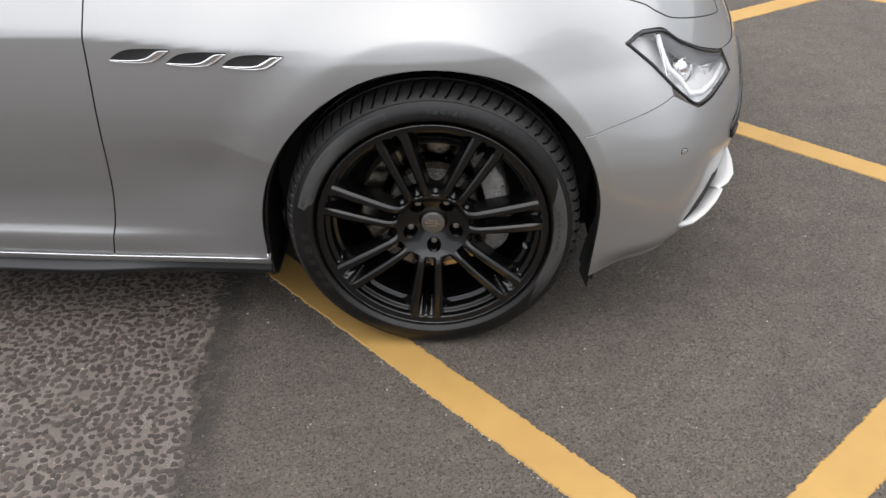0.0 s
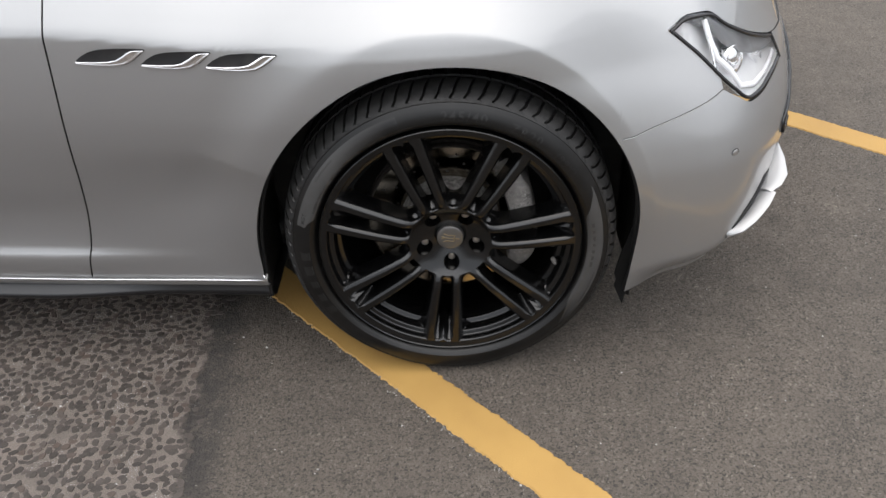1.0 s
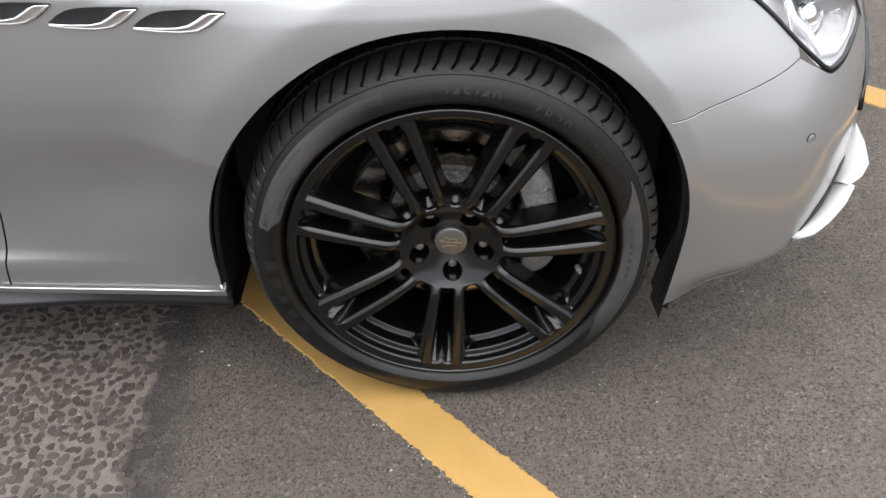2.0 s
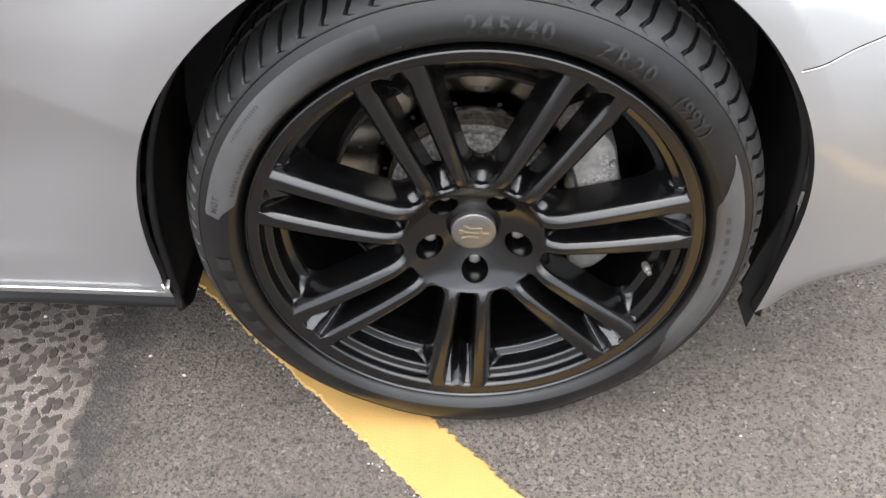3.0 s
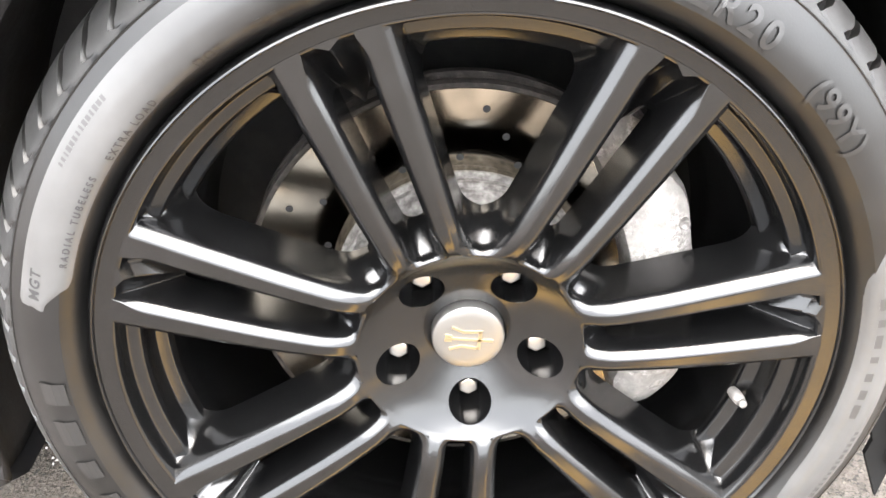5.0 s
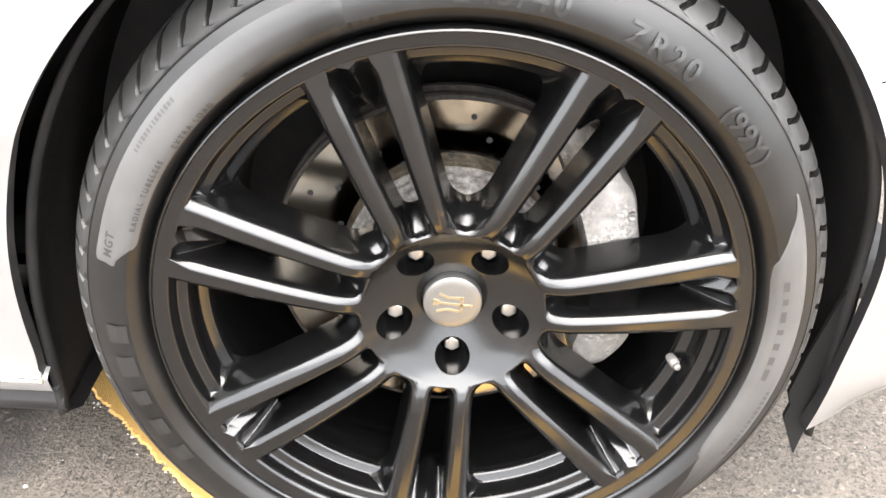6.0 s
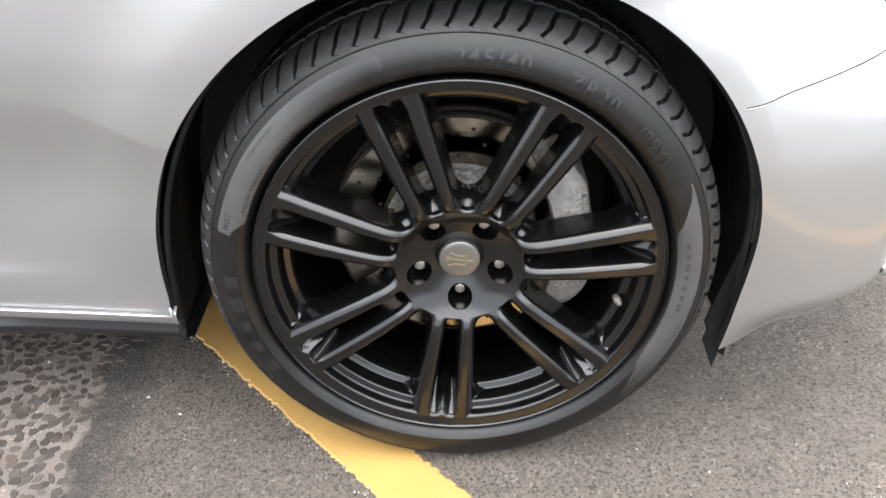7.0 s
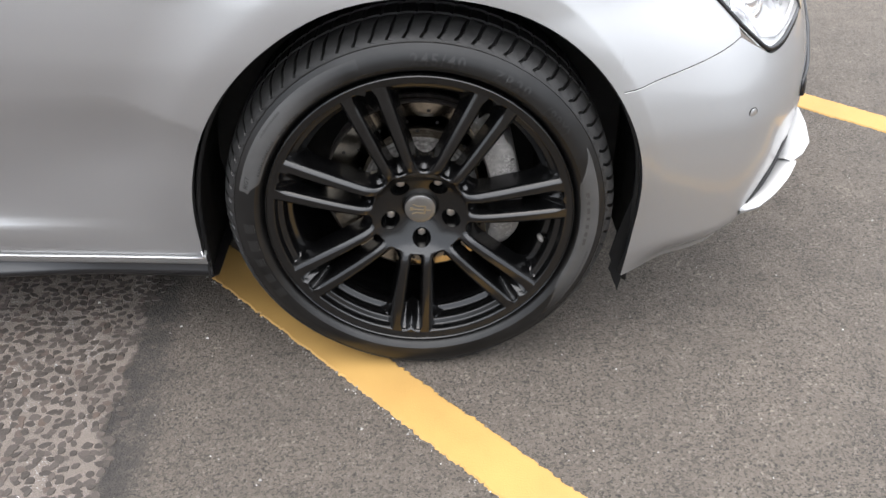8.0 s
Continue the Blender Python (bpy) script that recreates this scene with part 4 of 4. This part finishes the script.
# valve
VALVE = material("pale_valve_metal", (0.19, 0.178, 0.168), 0.45, 0.3)
a = radians(-18.5)
bm = revolve([(0.0001, -0.020), (0.0030, -0.020), (0.0034, -0.0185), (0.0034, -0.0165), (0.0026, -0.0160), (0.0026, -0.0145), (0.0046, -0.0138), (0.0050, -0.006), (0.0042, 0.0)], 16)
bmesh.ops.recalc_face_normals(bm, faces=bm.faces)
valve = part("valve", bm, VALVE, wheel, "pale metal tyre valve")
valve.location = (0.2285 * math.cos(a), 0.030, 0.2265 * math.sin(a))
valve.rotation_euler = (0, 0, radians(10))

# tyre
SIDE = [(0.2725, 0.012), (0.2736, -0.002), (0.2765, -0.0085), (0.2800, -0.0150), (0.2840, -0.0200), (0.2900, -0.0242), (0.2990, -0.0244), (0.3090, -0.0214), (0.3180, -0.0168), (0.3255, -0.0118), (0.3265, -0.0121), (0.3273, -0.0106)]
CROWN = [(0.3300, -0.0086), (0.3325, -0.0062), (0.3345, -0.0041), (0.3365, -0.0016), (0.3390, 0.0020), (0.3420, 0.0072), (0.3450, 0.0142), (0.3475, 0.022), (0.3492, 0.032), (0.3502, 0.044), (0.3506, 0.052), (0.3506, 0.0530), (0.3507, 0.0615), (0.3508, 0.0625), (0.3512, 0.080), (0.3514, 0.100), (0.3514, 0.1012), (0.3514, 0.1110), (0.3514, 0.1122), (0.3514, 0.130), (0.3508, 0.15), (0.3500, 0.18), (0.345, 0.205), (0.335, 0.222), (0.30, 0.232), (0.268, 0.21)]
BLOCKS = 76
FRACTIONS = ((0.0, 0), (0.040, 1), (0.19, 1), (0.230, 0), (0.40, 0), (0.60, 0), (0.80, 0))
rows = []
for i in range(BLOCKS):
    for part_of, groove in FRACTIONS:
        row = []
        for k, (r, y) in enumerate(SIDE + CROWN):
            a = 2 * math.pi * (i + part_of) / BLOCKS
            if r > 0.3310 and y < 0.2:
                v = max(0.0, y + 0.012)
                a += (-0.16 * v + 0.0022 * math.sin(v * 75) + 0.0085 * (1 - smooth(-0.008, 0.010, y)) ** 2) / 0.35
                if groove and not 0.053 <= y <= 0.0616 and not 0.101 <= y <= 0.1111:
                    r -= 0.0060 * smooth(0.3315, 0.3345, r) * (1 - 0.7 * smooth(0.022, 0.045, y))
                    y += 0.0042 * smooth(0.3315, 0.3345, r) * (1 - smooth(0.000, 0.017, y))
                if 0.0525 <= y <= 0.0616 or 0.1011 <= y <= 0.1111:
                    r -= 0.007
            z = r * math.sin(a)
            low = smooth(-0.28, -0.342, z)
            row.append((r * math.cos(a), y - (0.006 * low if k < 16 else 0.0), max(z, -0.3405)))
        rows.append(row)
bm = from_grid(rows, True)
bmesh.ops.recalc_face_normals(bm, faces=bm.faces)
tyre = sharp(part("tyre", bm, RUBBER, wheel, "black low-profile tyre with a patterned tread"), 30)
tyre.data.materials.append(RUBBER_TREAD)
# only the worn tops are grey; darker groove rubber puts shade into the colour
for p in tyre.data.polygons:
    in_groove = p.index // (len(SIDE + CROWN) - 1) % len(FRACTIONS) < 3
    p.material_index = int(math.hypot(p.center.x, p.center.z) > 0.3285 and not in_groove)

side_y = curve_through([(r, y) for r, y in SIDE[2:10] + CROWN[:4]])


def sidewall_patch(a0, a1, r_in, r_out):
    """A smooth raised field on the sidewall; r_in and r_out depend on the way along it."""
    rows = []
    for i in range(61):
        u = i / 60
        a = radians(a0 + (a1 - a0) * u)
        lo, hi = r_in(u), r_out(u)
        rows.append([(r * math.cos(a), side_y(r) - (0.0008 if 0 < k < 8 and 0 < i < 60 else -0.0006), r * math.sin(a)) for k, r in enumerate(steps_between(lo, hi, 8))])
    bm = from_grid(rows)
    bmesh.ops.recalc_face_normals(bm, faces=bm.faces)
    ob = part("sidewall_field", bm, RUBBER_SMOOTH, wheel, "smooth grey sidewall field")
    if sum(p.normal.y for p in ob.data.polygons) > 0:
        ob.data.flip_normals()
    return ob


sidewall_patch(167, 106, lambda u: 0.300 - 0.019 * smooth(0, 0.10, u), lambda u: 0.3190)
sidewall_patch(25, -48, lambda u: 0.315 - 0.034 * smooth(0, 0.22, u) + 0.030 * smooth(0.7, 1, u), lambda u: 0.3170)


def lettering(text, size, r, angle, mat, upright=False, spread=1.0):
    """Raised letters on the sidewall, reading clockwise, their feet towards the hub, centred at an angle."""
    cu = bpy.data.curves.new("letters", "FONT")
    cu.body, cu.size, cu.align_x, cu.align_y, cu.space_character = text, size, "CENTER", "CENTER", spread
    cu.extrude, cu.offset = 0.0, size * 0.022
    tmp = new("letters", cu)
    bpy.context.view_layer.update()
    me = bpy.data.meshes.new_from_object(tmp.evaluated_get(bpy.context.evaluated_depsgraph_get()))
    bpy.data.objects.remove(tmp)
    bm = bmesh.new()
    bm.from_mesh(me)
    bmesh.ops.triangulate(bm, faces=bm.faces)
    bmesh.ops.subdivide_edges(bm, edges=[e for e in bm.edges if e.calc_length() > size * 0.3], cuts=1)
    for v in bm.verts:
        rr, aa = r + v.co.y, radians(angle) - v.co.x / r
        v.co = (rr * math.cos(aa), side_y(rr) - 0.0013, rr * math.sin(aa))
    bmesh.ops.recalc_face_normals(bm, faces=bm.faces)
    ob = part("sidewall_lettering", bm, mat, wheel, smooth_faces=False)
    if sum(p.normal.y for p in ob.data.polygons) > 0:
        ob.data.flip_normals()
    return ob


LETTER = material("raised_rubber_letters", (0.0095, 0.0092, 0.0090), 0.40, spec=0.42)
LETTER_FAINT = material("faint_rubber_letters", (0.010, 0.0098, 0.0096), 0.38)
LETTER_MID = material("grey_rubber_letters", (0.024, 0.0236, 0.0232), 0.5)
LETTER_DARK = material("dark_rubber_letters", (0.012, 0.012, 0.012), 0.6)
lettering("245/40", 0.026, 0.3020, 82, LETTER, spread=1.25)
lettering("ZR20", 0.025, 0.3015, 58, LETTER, spread=1.3)
lettering("(99Y)", 0.0235, 0.2990, 38.5, LETTER, spread=1.15)
lettering("RADIAL TUBELESS", 0.0062, 0.2895, 152, LETTER_DARK, spread=1.55)
lettering("EXTRA LOAD", 0.0062, 0.2870, 136.5, LETTER_DARK, spread=1.5)
lettering("MGT", 0.0105, 0.3065, 163, LETTER_DARK, spread=1.2)
lettering("DOT", 0.0085, 0.2860, 122.3, LETTER, spread=1.3)


def sidewall_bars(a0, a1, count, r, high, mat, rnd=random.Random(4)):
    """Plain bars in place of small writing."""
    for k in range(count):
        m = radians(a0 + (a1 - a0) * (k + 0.5) / count)
        w = abs(radians(a1 - a0)) / count * rnd.uniform(0.16, 0.40)
        h = high * rnd.uniform(0.8, 1.0) / 2
        bm = from_grid([[(q * math.cos(m + e), side_y(q) - lift, q * math.sin(m + e)) for q, lift in ((r - h, 0.0), (r - h, 0.0010), (r - h * 0.5, 0.0010), (r, 0.0010), (r + h * 0.5, 0.0010), (r + h, 0.0010), (r + h, 0.0))] for e in (w, -w)])
        bmesh.ops.recalc_face_normals(bm, faces=bm.faces)
        ob = part("sidewall_bar", bm, mat, wheel, smooth_faces=False)
        if ob.data.polygons[1].normal.y > 0:
            ob.data.flip_normals()


sidewall_bars(146, 135, 14, 0.3105, 0.0042, LETTER_MID)
sidewall_bars(116, 112, 2, 0.2860, 0.0085, LETTER)
sidewall_bars(109, 101, 5, 0.2860, 0.0085, LETTER)
sidewall_bars(10, -12, 7, 0.2960, 0.0065, LETTER_MID)
sidewall_bars(-14, -30, 14, 0.3080, 0.0045, LETTER_MID)
# the tyre maker's large mark, as plain blocks
sidewall_bars(177, 212, 5, 0.3020, 0.019, LETTER_FAINT)

# brake
bm = revolve([(0.100, 0.135), (0.100, 0.098), (0.104, 0.0955), (0.1735, 0.0955), (0.1735, 0.131), (0.100, 0.131)], 120)
bmesh.ops.recalc_face_normals(bm, faces=bm.faces)
disc = sharp(part("brake_disc", bm, DISC, car, "drilled steel brake disc"), 40)
bm = revolve([(0.1735, 0.0965), (0.1745, 0.0958), (0.1775, 0.0962), (0.1785, 0.0985), (0.1785, 0.104), (0.172, 0.106), (0.172, 0.120), (0.1785, 0.122), (0.1785, 0.130), (0.1735, 0.131)], 120)
bmesh.ops.recalc_face_normals(bm, faces=bm.faces)
sharp(part("disc_edge", bm, EDGE, disc, "rusty disc edge"), 40)
disc.location = HUB
HOLE = material("dark_drilling", (0.01, 0.01, 0.01), 0.8)
bm = bmesh.new()
bmesh.ops.create_circle(bm, cap_ends=True, segments=12, radius=0.003)
bmesh.ops.rotate(bm, matrix=Euler((radians(90), 0, 0)).to_matrix(), verts=bm.verts)
hole = part("drilling", bm, HOLE, disc)
first = True
for k in range(16):
    for m, r in enumerate((0.118, 0.138, 0.158)):
        a = 2 * math.pi * (k + m * 0.33) / 16
        ob = hole if first else new("drilling", hole.data)
        first = False
        ob.parent = disc
        ob.location = (r * math.cos(a), 0.0951, r * math.sin(a))
bm = revolve([(0.060, 0.068), (0.092, 0.070), (0.0965, 0.0735), (0.0985, 0.078), (0.1005, 0.0785), (0.1025, 0.081), (0.1025, 0.089), (0.1040, 0.090), (0.1065, 0.0925), (0.1065, 0.0965), (0.060, 0.0965)], 90, True)
bmesh.ops.recalc_face_normals(bm, faces=bm.faces)
hat = sharp(part("brake_disc_hat", bm, RUST, car, "corroded brake disc hat"), 35)
hat.location = HUB

# caliper: an arc-shaped block with a bridge
caliper_in = curve_through([(-36, 0.150), (-30, 0.139), (-10, 0.131), (17, 0.132), (32, 0.138), (45, 0.150), (57, 0.166)])
caliper_out = curve_through([(-36, 0.181), (-32, 0.189), (-22, 0.193), (-8, 0.188), (6, 0.188), (14, 0.1865), (20, 0.1885), (27, 0.1945), (31, 0.1965), (35, 0.1945), (39, 0.1975), (48, 0.2045), (54, 0.201), (57, 0.194)])
rows = []
for i in range(61):
    d = -36 + 93 * i / 60
    a = radians(d)
    r0, r1 = caliper_in(d), caliper_out(d)
    lobe = max(math.exp(-((d + 14) / 13) ** 2), math.exp(-((d - 20) / 14) ** 2))
    y = 0.0505 - 0.0085 * lobe + 0.012 * smooth(34, 46, d)
    prof = [(r0, 0.092), (r0, y + 0.012), (r0 + 0.004, y + 0.003), (r0 + 0.016, y), (r1 - 0.022, y + 0.0005), (r1 - 0.014, y + 0.003), (r1 - 0.003, y + 0.010), (r1, y + 0.022), (r1 - 0.001, 0.15)]
    rows.append([(r * math.cos(a), yy, r * math.sin(a)) for r, yy in prof])
bm = from_grid(rows)
for end in (0, 60):
    bm.verts.ensure_lookup_table()
    bm.faces.new([bm.verts[end * 9 + k] for k in range(9)])
bmesh.ops.recalc_face_normals(bm, faces=bm.faces)
caliper = sharp(part("brake_caliper", bm, CALIPER, car, "scuffed silver brake caliper"), 40)
caliper.location = HUB
for a, r in ((24.5, 0.1835), (41, 0.186)):
    bm = revolve([(0.0001, 0.0475), (0.0018, 0.0475), (0.0022, 0.0450), (0.0040, 0.0445), (0.0046, 0.0460), (0.0050, 0.065)], 12)
    bmesh.ops.recalc_face_normals(bm, faces=bm.faces)
    b = part("caliper_bolt", bm, RUST, caliper)
    b.location = (r * math.cos(radians(a)), 0.0, r * math.sin(radians(a)))

# side vents
def vent(x, z, fall, wide):
    """A dark opening over a bright swept blade; fall: how much lower its front end lies, wide: its stretch."""
    def lean(pts):
        return [(a * wide, b - fall * a / 0.12) for a, b in pts]
    pts = [(0.0, 0.000), (0.012, 0.010), (0.026, 0.018), (0.042, 0.0225), (0.070, 0.0245), (0.100, 0.0245), (0.119, 0.0235), (0.121, 0.0215), (0.112, 0.013), (0.100, 0.003), (0.086, -0.0045), (0.066, -0.0075), (0.030, -0.0060), (0.002, -0.0035)]
    pts = lean(pts)
    fine = []
    for i in range(len(pts)):
        p, q = pts[i], pts[(i + 1) % len(pts)]
        fine += [(x + p[0] + (q[0] - p[0]) * k / 4, z + p[1] + (q[1] - p[1]) * k / 4) for k in range(4)]
    bm = bmesh.new()
    cx, cz = x + 0.058 * wide, z + 0.010 - fall * 0.5
    rings = []
    for scale, out in ((1.0, 0.0004), (0.985, 0.0016), (0.95, 0.0014), (0.80, 0.0008), (0.4, 0.0006)):
        rings.append([bm.verts.new(skin(cx + (a - cx) * scale, cz + (b - cz) * scale, out)) for a, b in fine])
    for p, q in zip(rings, rings[1:]):
        for i in range(len(p)):
            j = (i + 1) % len(p)
            bm.faces.new((p[i], p[j], q[j], q[i]))
    bm.faces.new(rings[-1])
    bmesh.ops.recalc_face_normals(bm, faces=bm.faces)
    v = part("side_vent", bm, BLACK_PLASTIC, car, "dark mesh side vent with a bright swept blade")
    if sum(p.normal.y for p in v.data.polygons) > 0:
        v.data.flip_normals()
    upper = [(0.002, -0.0005), (0.030, -0.0010), (0.055, 0.0000), (0.070, 0.0035), (0.082, 0.0110), (0.092, 0.0180), (0.100, 0.0210), (0.119, 0.0215)]
    lower = [(0.001, -0.0035), (0.030, -0.0065), (0.062, -0.0075), (0.084, -0.0045), (0.098, 0.0030), (0.110, 0.0125), (0.116, 0.0180), (0.1205, 0.0210)]
    rows = []
    for (a, b), (c, d) in zip(lean(upper), lean(lower)):
        rows.append([skin(x + a, z + b, 0.0015), skin(x + a, z + b, 0.0052), skin(x + a * 0.7 + c * 0.3, z + b * 0.7 + d * 0.3, 0.0050), skin(x + a * 0.55 + c * 0.45, z + b * 0.55 + d * 0.45, 0.0028), skin(x + a * 0.2 + c * 0.8, z + b * 0.2 + d * 0.8, 0.0030), skin(x + c, z + d, 0.0042), skin(x + c, z + d, 0.0005)])
    bm = from_grid(rows)
    bmesh.ops.recalc_face_normals(bm, faces=bm.faces)
    ob = part("vent_blade", bm, CHROME, v, "bright metal blade")
    if sum(p.normal.y for p in ob.data.polygons) > 0:
        ob.data.flip_normals()


for place in ((-0.672, 0.7800, 0.003, 1.14), (-0.546, 0.7730, 0.006, 1.10), (-0.426, 0.7650, 0.010, 1.09)):
    vent(*place)

# parking sensor
c = Vector(skin(0.600, 0.492, 0.0))
nrm = (Vector(skin(0.600, 0.492, 0.01)) - c).normalized()
bm = revolve([(0.0001, -0.0012), (0.0075, -0.0010), (0.0085, 0.0), (0.0085, 0.004)], 24)
bmesh.ops.recalc_face_normals(bm, faces=bm.faces)
ob = part("parking_sensor", bm, SILVER, car)
part("sensor_ring", tube([(0.0088 * math.cos(k * math.pi / 12), 0.0004, 0.0088 * math.sin(k * math.pi / 12)) for k in range(24)], 0.0010, True, 6), BLACK_PLASTIC, ob)
ob.matrix_basis = Matrix.Translation(c) @ nrm.to_track_quat("-Y", "Z").to_matrix().to_4x4()

# dark chippings in the old surface: those by the car as pieces, the rest joined
rnd = random.Random(11)
near, far_v, far_f = [], [], []
for i in range(63):
    for j in range(105):
        x, y = -1.70 + 0.0200 * i + rnd.uniform(-0.008, 0.008), -1.25 + 0.0178 * j + rnd.uniform(-0.0075, 0.0075)
        edge = -0.584 - 0.085 * y + 0.05 * noise.noise((x * 9, y * 9, 2.0))
        if x > edge or rnd.random() < 0.05:
            continue
        if -0.95 < x and -0.30 < y < 0.16 and len(near) < 300:
            near.append((x, y))
            continue
        foot, top = chipping_points(x, y, rnd)
        k, c = len(far_v), len(foot)
        far_v += foot + top
        far_f += [tuple(range(k + c, k + 2 * c))] + [(k + q, k + (q + 1) % c, k + c + (q + 1) % c, k + c + q) for q in range(c)]
me = bpy.data.meshes.new("chippings")
me.from_pydata(far_v, [], far_f)
me.materials.append(CHIPPING)
rest = new("chippings", me)
rest.parent = ground
tagged(rest, "dark stone chippings set in pale mortar", kind="stuff")
kinds = []
for k in range(14):
    foot, top = chipping_points(0, 0, rnd)
    c = len(foot)
    me = bpy.data.meshes.new("chipping")
    me.from_pydata(foot + top, [], [tuple(range(c, 2 * c))] + [(q, (q + 1) % c, c + (q + 1) % c, c + q) for q in range(c)])
    me.materials.append(CHIPPING)
    kinds.append(me)
for x, y in near:
    ob = new("chipping", rnd.choice(kinds))
    ob.parent = ground
    ob.location, ob.rotation_euler = (x, y, 0), (0, 0, rnd.uniform(0, 6.28))

# loose grit on the ground
rnd = random.Random(23)
verts, faces = [], []
for k in range(1800):
    x, y = rnd.uniform(-1.6, 1.7), rnd.uniform(-1.2, 1.0)
    if k < 260:
        u = rnd.uniform(0.25, 1.0)
        x, y = -1.30 + 1.89 * u - 0.040 + rnd.gauss(0, 0.006), 1.253 - 2.038 * u - 0.037 + rnd.gauss(0, 0.006)
    elif k < 1100:
        if k % 22 == 0:
            heap = (rnd.uniform(-1.35, -0.66), rnd.uniform(-0.95, 0.05))
        x, y = (heap[0] + rnd.gauss(0, 0.035), heap[1] + rnd.gauss(0, 0.030)) if k % 22 < 15 and k > 285 else (rnd.uniform(-1.4, -0.64), rnd.uniform(-0.9, 0.1))
    size = rnd.uniform(0.0010, 0.0023) if rnd.random() < 0.92 else rnd.uniform(0.0022, 0.0040)
    c = len(verts)
    n_side, z0 = 5, 0.0
    for q in range(n_side):
        a = 2 * math.pi * q / n_side + rnd.uniform(-0.3, 0.3)
        verts.append((x + size * math.cos(a), y + size * math.sin(a) * rnd.uniform(0.6, 1.0), z0))
    verts.append((x + rnd.uniform(-0.3, 0.3) * size, y, size * rnd.uniform(0.7, 1.2) + 0.001))
    faces += [(c + q, c + (q + 1) % n_side, c + n_side) for q in range(n_side)]
me = bpy.data.meshes.new("grit")
me.from_pydata(verts, [], faces)
me.materials.append(GRIT)
grit_ob = new("grit", me)
tagged(grit_ob, "loose pale grit scattered on the asphalt", "grit", kind="stuff")
